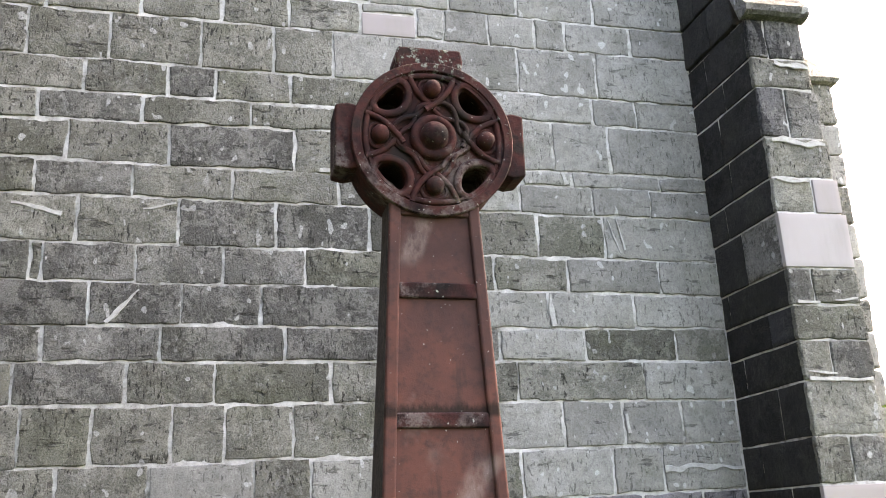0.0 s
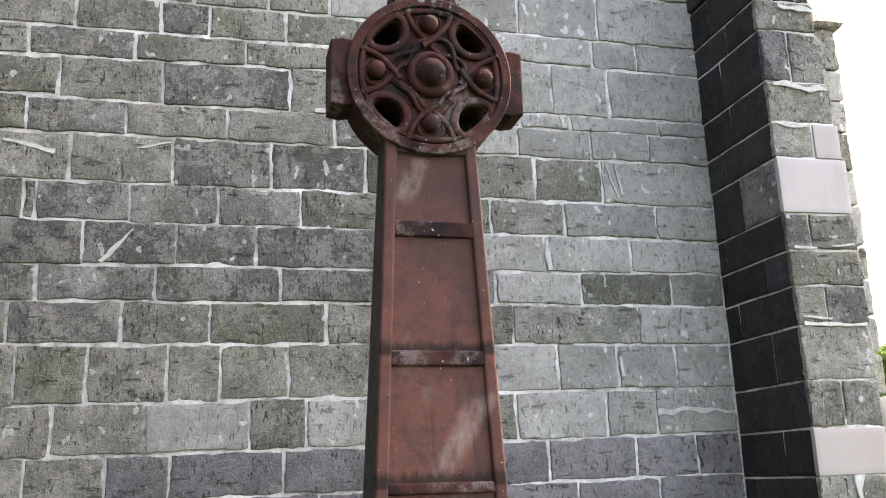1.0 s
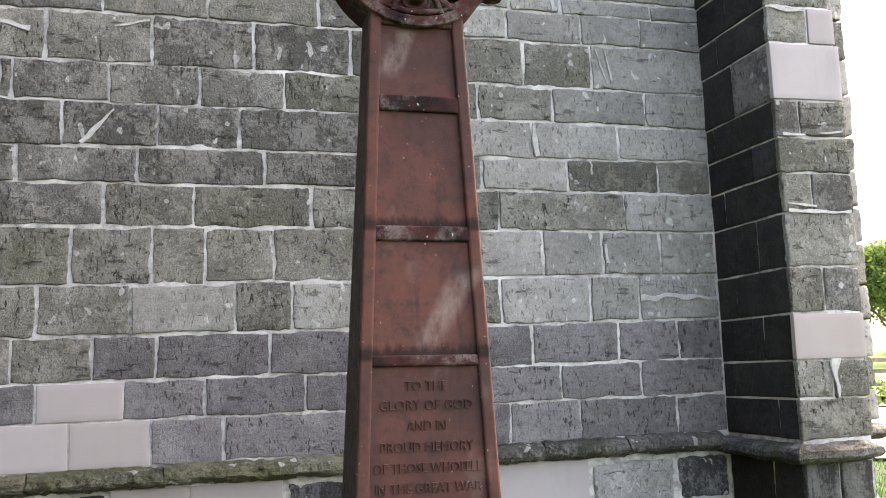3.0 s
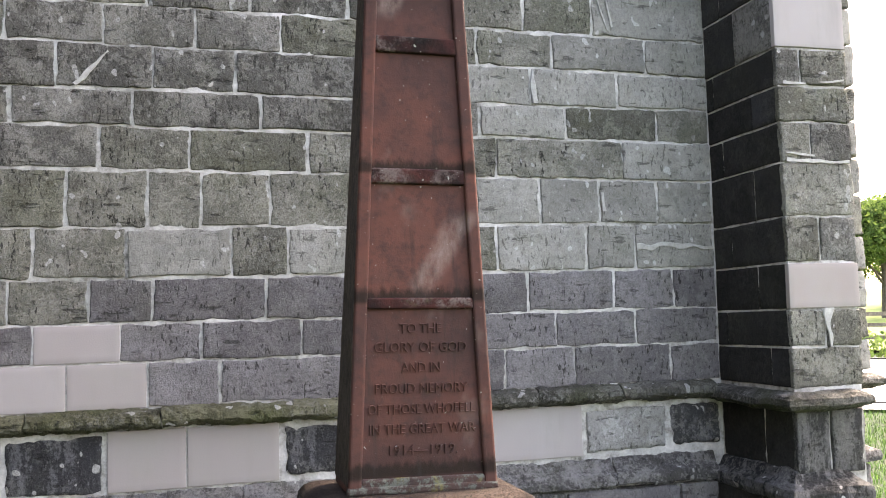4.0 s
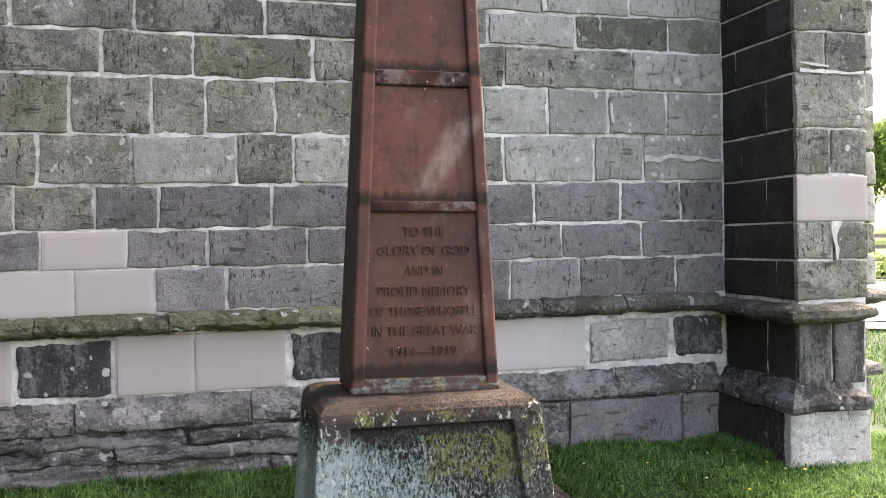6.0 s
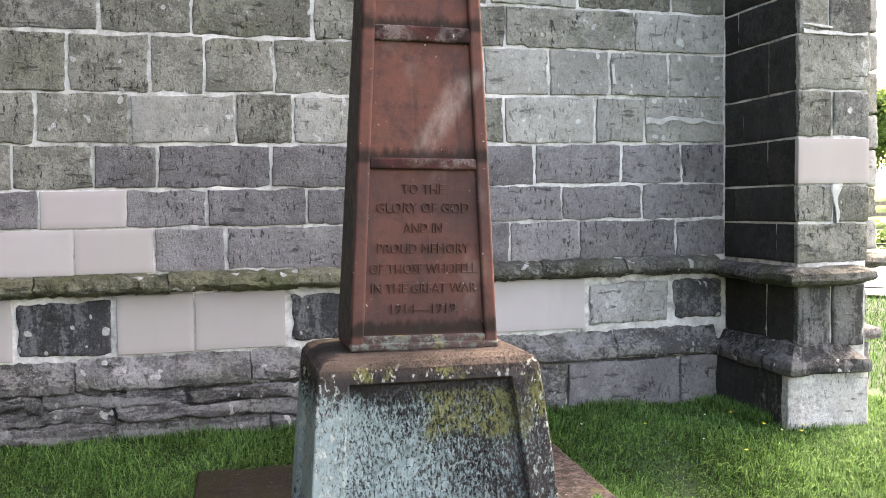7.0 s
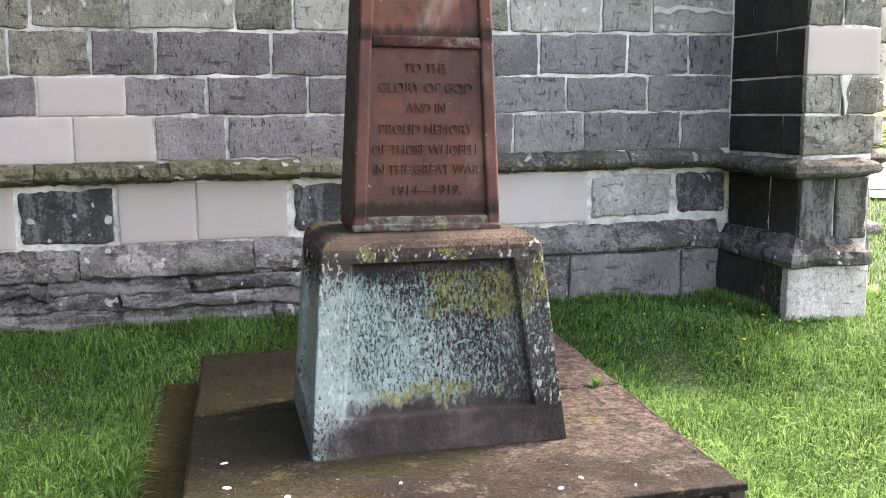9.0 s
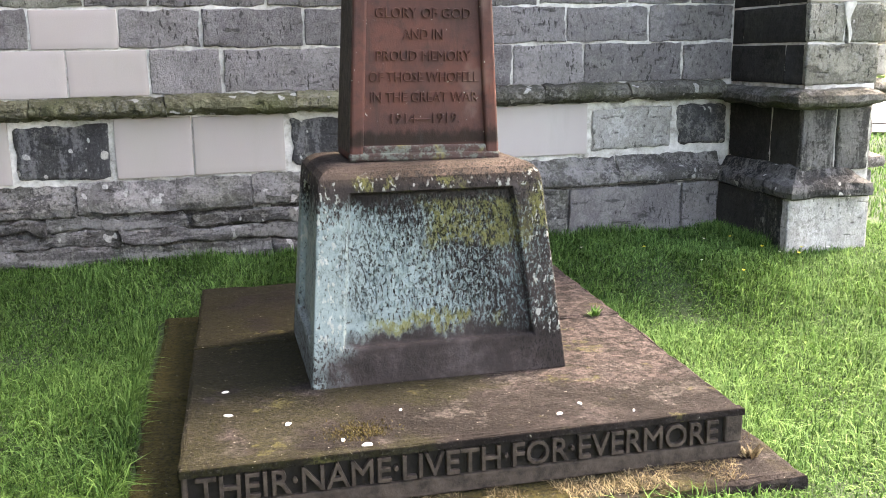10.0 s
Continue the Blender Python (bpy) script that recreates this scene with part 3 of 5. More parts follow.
def course(top, bottom, joints, x0=XL, x1=XR, kinds="", gap=0.0085, y=WALL_Y):
    """One course of the wall. top and bottom: heights at x = -2 and x = 2.5. kinds: a letter a stone (d dark, s smooth, p pale, else common)."""
    edges = [x0, *joints, x1]
    for i, (a, b) in enumerate(zip(edges, edges[1:])):
        mid = (a + b) / 2
        f = (mid + 2) / 4.5
        zt, zb = top[0] + (top[1] - top[0]) * f, bottom[0] + (bottom[1] - bottom[0]) * f
        lean = ((top[1] - top[0]) + (bottom[1] - bottom[0])) / 9
        kind = kinds[i] if i < len(kinds) else "n"
        if mid > 0.75:
            kind = {"d": "n", "n": "s"}.get(kind, kind) if top[1] > 2.0 else kind
        low = top[1] < 2.0
        if low and mid > 0.3 and kind in "ns":
            kind = "d"
        mat = {"d": STONE_PURPLE if low else STONE_DARK, "s": STONE_SMOOTH, "p": PALE, "b": STONE_BASE, "w": STONE_BAND, "l": STONE_LIMEY}.get(kind, STONE)
        g = gap * rnd.uniform(0.65, 1.35) if kind != "p" else 0.004
        out = rnd.uniform(0.005, 0.012) if kind != "p" else 0.006
        worn = kind in "dbwl" and WALL_Y - 0.01 < y < WALL_Y        # rounded old stones of the band, set in wide mortar
        if worn:
            g = 0.024
        flaked = rnd.uniform(0.003, 0.006) if kind in "nd" and rnd.random() < 0.4 else 0.0
        stone("stone", a + g, b - g, y - out, y + 0.06, zb + g * rnd.uniform(0.6, 1.3), zt - g * rnd.uniform(0.6, 1.3), mat, wall,
              (0.035 if worn else 0.007) if kind != "p" else 0.004, (0.016 if worn else 0.011) if kind != "p" else 0.0015, lean, spall=flaked)


BED = dict(u=(5.62, 5.55), t=(5.28, 5.20), a=(5.02, 4.965), b=(4.69, 4.615), c=(4.465, 4.41), d=(4.265, 4.285), e=(4.007, 3.945), r=(4.09, 4.056),
           f=(3.787, 3.748), g=(3.495, 3.447), h=(3.26, 3.214), i=(3.0, 2.986), j=(2.785, 2.772), k=(2.54, 2.522), l=(2.205, 2.245),
           m=(1.922, 1.957), n=(1.672, 1.702), o=(1.46, 1.478), s=(1.205, 1.232), v=(1.09, 1.118), w=(0.745, 0.812), x=(0.56, 0.607), z=(0.12, 0.12))
course(BED["u"], BED["t"], (-2.2, -1.6, -1.1, -0.5, 0.15, 0.7, 1.19, 1.77), kinds="nnnnsssss")
course(BED["t"], BED["a"], (-1.89, -1.32, -0.82, -0.39), x1=0.09, kinds="nnnnns")
course((5.17, 5.15), BED["a"], (), x0=0.09, x1=0.46, kinds="p")
course(BED["t"], (5.17, 5.15), (), x0=0.09, x1=0.46, kinds="s")
course(BED["t"], BED["a"], (0.66, 0.97, 1.31, 1.54, 2.03), x0=0.46, kinds="ssnsss")
course(BED["a"], BED["b"], (-1.98, -1.5, -0.95, -0.49, -0.1, 0.36, 1.17, 1.75), kinds="nnnnnsssss")
course(BED["b"], BED["c"], (-1.63, -1.14, -0.85, -0.38, 0.25, 0.95, 1.69, 2.02), kinds="nndnnssss")
course(BED["c"], BED["d"], (-1.89, -1.28, -0.63, -0.05), x1=0.6, kinds="ndnnn")
course(BED["d"], BED["e"], (-1.7, -1.12, -0.35), x1=0.6, kinds="nndn")
course(BED["c"], BED["r"], (0.95, 1.38, 1.79), x0=0.6, kinds="snss")
course(BED["r"], BED["e"], (1.15, 1.5, 2.14), x0=0.6, kinds="ssns")
course(BED["e"], BED["f"], (-1.87, -1.32, -0.73, -0.08, 0.55, 1.12, 1.63, 2.05), kinds="ndnndnnnn")
course(BED["f"], BED["g"], (-1.62, -1.04, -0.47, 0.11, 0.62, 1.22, 1.69), kinds="nndddddnd")
course(BED["g"], BED["h"], (-1.86, -1.79, -1.28, -0.78, -0.29, 0.35, 0.91, 1.41, 2.06), kinds="dndddnndsn")
course(BED["h"], BED["i"], (-1.53, -1.01, -0.55, 0.2, 0.7, 1.26, 1.85), kinds="dddddnnn")
course(BED["i"], BED["j"], (-1.76, -1.12, -0.41, 0.3, 0.92, 1.49, 2.12), kinds="dddddndd")
course(BED["j"], BED["k"], (-1.9, -1.3, -0.81, -0.14, 0.42, 1.02, 1.87), kinds="ndnnnnds")
course(BED["k"], BED["l"], (-1.84, -1.47, -1.04, -0.75, -0.36, 0.28, 0.88, 1.3, 1.7, 2.1), kinds="nnnnnnnnnss")
course(BED["l"], BED["m"], (-1.64, -1.15, -0.58, -0.26, 0.4, 1.01, 1.6, 1.94), kinds="nnsnsnssn")
course(BED["m"], BED["n"], (-1.76, -1.35, -1.01, -0.39, 0.25, 0.75, 1.2, 1.78, 2.19), kinds="nnddddnsnd")
course(BED["n"], BED["o"], (-1.63, -1.18, -0.75, -0.19, 0.45, 0.9, 1.38, 1.92), kinds="dpdddddnn")
course(BED["o"], BED["s"], (-1.46, -1.04, -0.65, 0.1, 0.55, 1.04, 1.5, 2.15), kinds="ppdddddnd")
course(BED["v"], BED["w"], (-1.78, -1.25, -0.83, -0.32, 0.3, 0.75, 1.53, 2.12), kinds="pwppwdplw", y=WALL_Y - 0.004)


def run_profile(edges, outline, material, name, lift=(0.0, 0.0), along="x", parent=None, rough=0.006, base=0.0):
    for a, b in zip(edges, edges[1:]):
        f = ((a + b) / 2 + 2) / 4.5
        dz = lift[0] + (lift[1] - lift[0]) * f if along == "x" else lift[1]
        profile_stone(name, [(o + base, z + dz) for o, z in outline], a + 0.003, b - 0.003, material, parent, along, rough)


STRING = ((-0.02, 1.21), (0.02, 1.205), (0.07, 1.19), (0.095, 1.17), (0.10, 1.135), (0.085, 1.115), (0.05, 1.108), (0.03, 1.095), (-0.02, 1.09))
CHAMFER = ((-0.02, 0.76), (0.005, 0.75), (0.03, 0.70), (0.075, 0.665), (0.085, 0.63), (0.08, 0.595), (0.055, 0.58), (-0.02, 0.575))
run_profile((XL, -1.66, -0.96, -0.25, 0.45), STRING, STONE_MOSSY, "string_stone", (-0.002, 0.034), parent=wall, base=-WALL_Y, rough=0.022)
run_profile((0.45, 1.22, 1.77, 2.42), STRING, STONE_STRING, "string_stone", (-0.002, 0.034), parent=wall, base=-WALL_Y, rough=0.022)
run_profile((XL, -1.46, -0.94, -0.52, 0.2, 0.9, 1.72, 2.42), CHAMFER, STONE_BASE, "plinth_stone", (-0.015, 0.035), parent=wall, base=-WALL_Y, rough=0.018)
bm = bmesh.new()
box(bm, -9, 2.44, 1.962, 2.0, -0.3, 0.60)
part("wall_foot", bm, STONE_FOOT, wall)
rough_beds = (0.565, 0.485, 0.40, 0.29, 0.10)
for k, (a, b) in enumerate(zip(rough_beds, rough_beds[1:])):       # rough thin-bedded foot of the wall
    g = 0.45 if k % 2 else 0.0
    x = XL
    while x < 0.55:
        w = min(rnd.uniform(0.5, 1.3), 0.6 - x)
        stone("stone", x + 0.004, x + w - 0.004, 1.945 - rnd.uniform(0.0, 0.03), 2.0, b + 0.003, a - 0.003, STONE_FOOT, wall, 0.016, 0.026)
        x += w
course(BED["x"], (0.05, 0.05), (1.39, 2.16), x0=0.6, x1=2.43, kinds="bdd", y=1.948)

# ---- buttress ----
FRONT, FLANK = 1.22, 2.50


def flank_x(z):
    return FLANK - 0.016 * max(0.0, z - 2.6)


def right_x(z):
    return 2.965 - 0.07 * max(0.0, z - 3.3)


bm = bmesh.new()
levels = [[bm.verts.new(p) for p in ((flank_x(z) + 0.008, FRONT + 0.009, z), (right_x(z) - 0.012, FRONT + 0.009, z), (right_x(z) - 0.012, 2.3, z), (flank_x(z) + 0.008, 2.3, z))] for z in (-0.3, 2.6, 3.3, 4.87)]
for p, q in zip(levels, levels[1:]):
    for i in range(4):
        bm.faces.new((p[i], p[(i + 1) % 4], q[(i + 1) % 4], q[i]))
bm.faces.new(levels[-1])
bmesh.ops.recalc_face_normals(bm, faces=bm.faces)
buttress = tagged(part("buttress", bm, MORTAR), "stepped ashlar buttress against the church wall, patched with pale stone", "buttress", kind="structure")


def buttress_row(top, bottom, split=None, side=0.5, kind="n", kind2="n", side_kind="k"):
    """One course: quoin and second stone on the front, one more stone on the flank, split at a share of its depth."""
    mats = {"k": STONE_SHADE_SOOT, "d": STONE_DARK, "s": STONE_SMOOTH, "p": PALE, "n": STONE, "w": STONE_STREAKED, "l": STONE_LIMEY}
    x0, x1 = flank_x((top + bottom) / 2), right_x((top + bottom) / 2)
    side = FRONT + (2.0 - FRONT) * side
    g = 0.006
    xs = x0 + (x1 - x0) * split if split else x1
    def rr(k):
        return dict(r=0.004, rough=0.0015) if k == "p" else dict(r=0.010, rough=0.009, spall=0.007 * (rnd.random() < 0.35))
    stone("stone", x0, xs - (g if split else 0), FRONT - 0.004, FRONT + 0.03, bottom + g, top - g, mats[kind], buttress, **rr(kind))
    # flank stones carry the side's shade in darker material, mid-grey behind pale quoins
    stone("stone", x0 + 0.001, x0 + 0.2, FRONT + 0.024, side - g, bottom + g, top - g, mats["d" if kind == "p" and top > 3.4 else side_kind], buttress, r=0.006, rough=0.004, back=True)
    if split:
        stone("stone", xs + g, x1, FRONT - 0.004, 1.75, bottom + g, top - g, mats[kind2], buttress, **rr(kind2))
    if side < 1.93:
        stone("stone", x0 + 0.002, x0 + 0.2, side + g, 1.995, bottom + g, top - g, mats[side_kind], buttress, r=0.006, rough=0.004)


for row in ((4.876, 4.592, 0.33, 0.70, "w", "w"), (4.592, 4.385, None, 0.47, "n"), (4.385, 4.044, 0.45, 0.62, "w", "d"), (4.044, 3.774, None, 0.56, "n"),
            (3.774, 3.546, 0.60, 0.73, "n", "p"), (3.546, 3.197, None, 0.545, "p"), (3.197, 2.972, 0.33, 0.89, "d", "n"), (2.972, 2.758, None, 0.356, "n"),
            (2.758, 2.520, 0.42, 0.80, "n", "d"), (2.520, 2.205, None, 0.38, "n"), (2.205, 1.938, 0.48, 0.73, "n", "d"), (1.938, 1.669, None, 0.39, "p"),
            (1.669, 1.451, 0.5, 0.85, "n", "n"), (1.451, 1.22, None, 0.27, "n")):
    buttress_row(*row)
# band between string and offset, then the foot
stone("stone", FLANK, 2.715, FRONT - 0.01, FRONT + 0.03, 0.74, 1.10, STONE_STREAKED, buttress, 0.012, 0.006)
# flank stones of band and foot have the same shade in their colour
stone("stone", FLANK + 0.002, 2.70, FRONT + 0.025, 1.52, 0.74, 1.10, STONE_SHADE_SOOT, buttress, 0.012, 0.006, back=True)
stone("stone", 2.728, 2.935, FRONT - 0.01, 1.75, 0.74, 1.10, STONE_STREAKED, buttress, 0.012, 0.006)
stone("stone", FLANK + 0.004, 2.70, 1.535, 1.985, 0.74, 1.10, STONE_SHADE_SOOT, buttress, 0.012, 0.006)
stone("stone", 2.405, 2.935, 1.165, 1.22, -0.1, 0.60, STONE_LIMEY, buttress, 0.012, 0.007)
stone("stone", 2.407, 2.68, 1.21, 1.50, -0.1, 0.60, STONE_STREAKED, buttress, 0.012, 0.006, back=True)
stone("stone", 2.410, 2.68, 1.51, 1.95, -0.1, 0.60, STONE_SHADE_SOOT, buttress, 0.012, 0.006)


def wrap(outline, material, name, x0, x1, y0, y1, parent, grow=1.0):
    """A moulding carried round three sides of a buttress with mitred corners."""
    bm = bmesh.new()
    loops = []
    for o, z in outline:
        o *= grow
        path = [(x0 - o, y1)]
        for i in range(1, 9):
            path.append((x0 - o, y1 + (y0 - o - y1) * i / 8))
        for i in range(1, 7):
            path.append((x0 - o + (x1 - x0 + 2 * o) * i / 6, y0 - o))
        for i in range(1, 9):
            path.append((x1 + o, y0 - o + (y1 - y0 + o) * i / 8))
        ring = []
        for px, py in path:
            p = Vector((px, py, z))
            p += noise.noise_vector(p * 6) * 0.014 + noise.noise_vector(p * 21) * 0.010
            ring.append(bm.verts.new(p))
        loops.append(ring)
    for p, q in zip(loops, loops[1:]):
        for i in range(len(p) - 1):
            bm.faces.new((p[i], p[i + 1], q[i + 1], q[i]))
    bmesh.ops.recalc_face_normals(bm, faces=bm.faces)
    return part(name, bm, material, parent)


wrap([(o * 1.1, z - 0.004) for o, z in STRING], STONE_STRING, "string_stone", FLANK, 2.83, FRONT, 1.99, buttress)
wrap([(o * 1.15, z + 0.005) for o, z in CHAMFER] + [(-0.02, 0.575)], STONE_STREAKED, "plinth_stone", FLANK - 0.01, 2.83, FRONT, 1.98, buttress)
CAP = ((-0.02, 4.868), (0.05, 4.878), (0.075, 4.898), (0.08, 4.942), (0.02, 5.01), (-0.12, 5.26), (-0.22, 5.41))
profile_stone("cap_stone", [(o - FRONT, z) for o, z in CAP], 2.44, 2.90, STONE_DARK, buttress)
bm = bmesh.new()
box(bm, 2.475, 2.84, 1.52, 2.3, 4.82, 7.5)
part("upper_stage", bm, DARK_WALL, buttress)
# flank above the cap, shade in the colour as below
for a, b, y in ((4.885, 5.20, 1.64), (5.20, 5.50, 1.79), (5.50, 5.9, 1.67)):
    stone("stone", 2.452, 2.6, 1.34 + 0.3 * (a - 4.885), y - 0.006, a + 0.007, b - 0.007, STONE_SHADE_SOOT, buttress)
    stone("stone", 2.452, 2.6, y + 0.006, 1.99, a + 0.007, b - 0.007, STONE_SHADE_SOOT, buttress)

# return buttress round the corner
bm = bmesh.new()
box(bm, 3.05, 3.82, 2.37, 2.95, -0.3, 5.1)
back_buttress = tagged(part("buttress", bm, MORTAR), "grey ashlar buttress on the far corner of the church", "buttress", kind="structure")
levels = (5.08, 4.72, 4.46, 4.2, 3.9, 3.62, 3.3, 3.05, 2.78, 2.5, 2.2, 1.95, 1.68, 1.45, 1.22)
for i, (a, b) in enumerate(zip(levels, levels[1:])):
    stone("stone", 3.3, 3.935, 2.355, 2.9, b + 0.008, a - 0.008, STONE_SMOOTH if i % 3 else STONE, back_buttress, 0.016, 0.014)
stone("stone", 3.3, 3.87, 2.36, 2.9, 0.78, 1.10, STONE_BASE, back_buttress, 0.02, 0.02)
stone("stone", 3.3, 3.84, 2.29, 2.9, -0.1, 0.58, STONE_BASE, back_buttress, 0.02, 0.02)
wrap(STRING, STONE_STRING, "string_stone", 3.1, 3.89, 2.36, 2.9, back_buttress)
wrap([(o * 1.3, z) for o, z in CHAMFER], STONE_BASE, "plinth_stone", 3.1, 3.80, 2.36, 2.9, back_buttress)
wrap(((-0.02, 5.07), (0.05, 5.075), (0.07, 5.10), (0.03, 5.17), (-0.12, 5.38)), STONE, "cap_stone", 3.1, 3.93, 2.36, 2.9, back_buttress)


# ---- lime smears and patches on the stones ----
def smear(x0, z0, x1, z1, w0, w1, y, parent, seed):
    """A ragged, thin patch of lime mortar laid over the stones."""
    bm = bmesh.new()
    a, b = Vector((x0, 0, z0)), Vector((x1, 0, z1))
    d = (b - a).normalized()
    s = Vector((d.z, 0, -d.x))
    n = max(5, int((b - a).length / 0.012))
    prev = None
    for i in range(n + 1):
        t = i / n
        q = noise.noise_vector(Vector((t * n * 0.16, seed * 3.7, 0)))
        w = w0 + (w1 - w0) * t
        l, r = w * (0.7 + 0.8 * q.x), w * (0.7 + 0.8 * q.y)
        c = a + (b - a) * t + s * 0.45 * (w0 + w1) * noise.noise(Vector((t * n * 0.09, seed * 2.3, 7)))
        row = [bm.verts.new(c + s * k + Vector((0, y + o, 0))) for k, o in ((-max(l, 0.002), 0.006), (-max(l, 0.002) * 0.8, 0.0), (max(r, 0.002) * 0.8, 0.0), (max(r, 0.002), 0.006))]
        if prev:
            for k in range(3):
                bm.faces.new((prev[k], prev[k + 1], row[k + 1], row[k]))
        prev = row
    bmesh.ops.recalc_face_normals(bm, faces=bm.faces)
    return part("mortar_smear", bm, OLD_LIME, parent)


WF = WALL_Y - 0.014
for i, (x0, z0, x1, z1, w0, w1) in enumerate((
        (-1.42, 3.005, -1.25, 3.21, 0.026, 0.010), (1.72, 3.73, 1.80, 3.50, 0.006, 0.012), (1.78, 3.74, 1.83, 3.52, 0.005, 0.010),
        (1.43, 4.06, 1.45, 3.97, 0.02, 0.03), (1.94, 2.10, 2.24, 2.095, 0.030, 0.022), (2.22, 2.10, 2.48, 2.085, 0.028, 0.014), (-1.98, 3.72, -1.70, 3.66, 0.010, 0.022),
        (-1.25, 3.70, -1.06, 3.75, 0.006, 0.012), (1.26, 3.21, 1.29, 3.0, 0.012, 0.035), (-0.2, 4.0, 0.05, 3.97, 0.02, 0.014), (1.72, 2.44, 1.73, 2.32, 0.018, 0.014))):
    smear(x0, z0, x1, z1, w0, w1, WF - 0.0007 * i, wall, i)
BF = FRONT - 0.016
for i, (x0, z0, x1, z1, w0, w1) in enumerate((
        (2.745, 1.675, 2.75, 1.45, 0.042, 0.010), (2.52, 2.575, 2.71, 2.565, 0.010, 0.012), (2.52, 2.53, 2.94, 2.52, 0.014, 0.016),
        (2.52, 2.985, 2.67, 2.985, 0.012, 0.008), (2.52, 4.03, 2.89, 4.0, 0.025, 0.03), (2.51, 3.76, 2.73, 3.745, 0.02, 0.02), (2.77, 2.995, 2.93, 3.01, 0.006, 0.010),
        (2.62, 4.56, 2.86, 4.53, 0.02, 0.02))):
    smear(x0, z0, x1, z1, w0, w1, BF - 0.0007 * i, buttress, 40 + i)

# ---- stepped base of the memorial ----
def slab_mesh(x0, x1, y0, y1, z0, z1, r, rough, seed, skew=(0.0, 0.0)):
    """A worn slab, its edges rounded and chipped. skew: how far its two flanks run out of square."""
    bm = bmesh.new()
    nx, ny = max(4, round((x1 - x0) / 0.05)), max(4, round((y1 - y0) / 0.05))
    rows = []
    for dz, ins in ((z0, 0.0), (z1 - r, 0.0), (z1 - 0.35 * r, 0.2 * r), (z1, r)):
        ring = []
        a0, a1, b0, b1 = x0 + ins, x1 - ins, y0 + ins, y1 - ins
        path = [(a0 + (a1 - a0) * i / nx, b0) for i in range(nx)] + [(a1, b0 + (b1 - b0) * i / ny) for i in range(ny)]
        path += [(a1 - (a1 - a0) * i / nx, b1) for i in range(nx)] + [(a0, b1 - (b1 - b0) * i / ny) for i in range(ny)]
        for px, py in path:
            k = (px - x0) / (x1 - x0)
            p = Vector((px + (skew[0] * (1 - k) + skew[1] * k) * (py + 0.95), py, dz))
            q = noise.noise_vector(p * 5 + Vector((seed, 0, 0))) * rough + noise.noise_vector(p * 24 + Vector((seed, 0, 0))) * rough * 0.8
            ring.append(bm.verts.new(p + q))
        rows.append(ring)
    for p, q in zip(rows, rows[1:]):
        for i in range(len(p)):
            j = (i + 1) % len(p)
            bm.faces.new((p[i], p[j], q[j], q[i]))
    bm.faces.new(rows[-1])
    return bm


lower_step = tagged(new("memorial_step"), "low mossy red sandstone step strewn with dead grass", "step")
part("step_stone", slab_mesh(-1.035, 0.97, -1.13, 0.03, -0.05, 0.165, 0.02, 0.010, 3, (0.016, 0.03)), STEP, lower_step)
part("step_stone", slab_mesh(-1.035, 0.97, 0.036, 1.19, -0.05, 0.165, 0.02, 0.010, 8, (0.016, 0.03)), STEP, lower_step)
upper_step = tagged(new("memorial_slab"), "worn red sandstone slab with raised lettering along its front edge", "step")
part("slab_stone", slab_mesh(-0.870, 0.836, -0.955, 0.128, 0.166, 0.33, 0.012, 0.005, 5, (0.027, 0.072)), SLAB, upper_step)
part("slab_stone", slab_mesh(-0.870, 0.836, 0.132, 1.08, 0.166, 0.33, 0.014, 0.006, 6, (0.027, 0.072)), SLAB, upper_step)
bm = bmesh.new()                                    # raised rim of the lettered edge
box(bm, -0.862, 0.836, -0.975, -0.945, 0.168, 0.222)
box(bm, 0.775, 0.836, -0.975, -0.945, 0.222, 0.312)
box(bm, -0.862, -0.845, -0.975, -0.945, 0.222, 0.312)
# near-black sheet set behind the letters
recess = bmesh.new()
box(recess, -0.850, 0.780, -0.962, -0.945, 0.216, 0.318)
part("recess", recess, RECESS_BLACK, upper_step, "black sheet behind the raised letters")
edge = bevel(part("rim", bm, EDGE, upper_step, "dark lettered edge"), 0.006, 2)
part("lip", slab_mesh(-0.866, 0.838, -0.977, -0.944, 0.309, 0.3325, 0.006, 0.003, 11), SLAB, upper_step)
writing("letter", "THEIR\u00b7NAME\u00b7LIVETH\u00b7FOR\u00b7EVERMORE", 0.106, EDGE, edge, pose(-0.037, -0.966, 0.229, 90), 0.012, 1.575)

# ---- plinth of the cross ----
plinth = tagged(new("cross_plinth"), "tapering red sandstone plinth crusted with blue-grey, yellow and black lichen", "plinth")


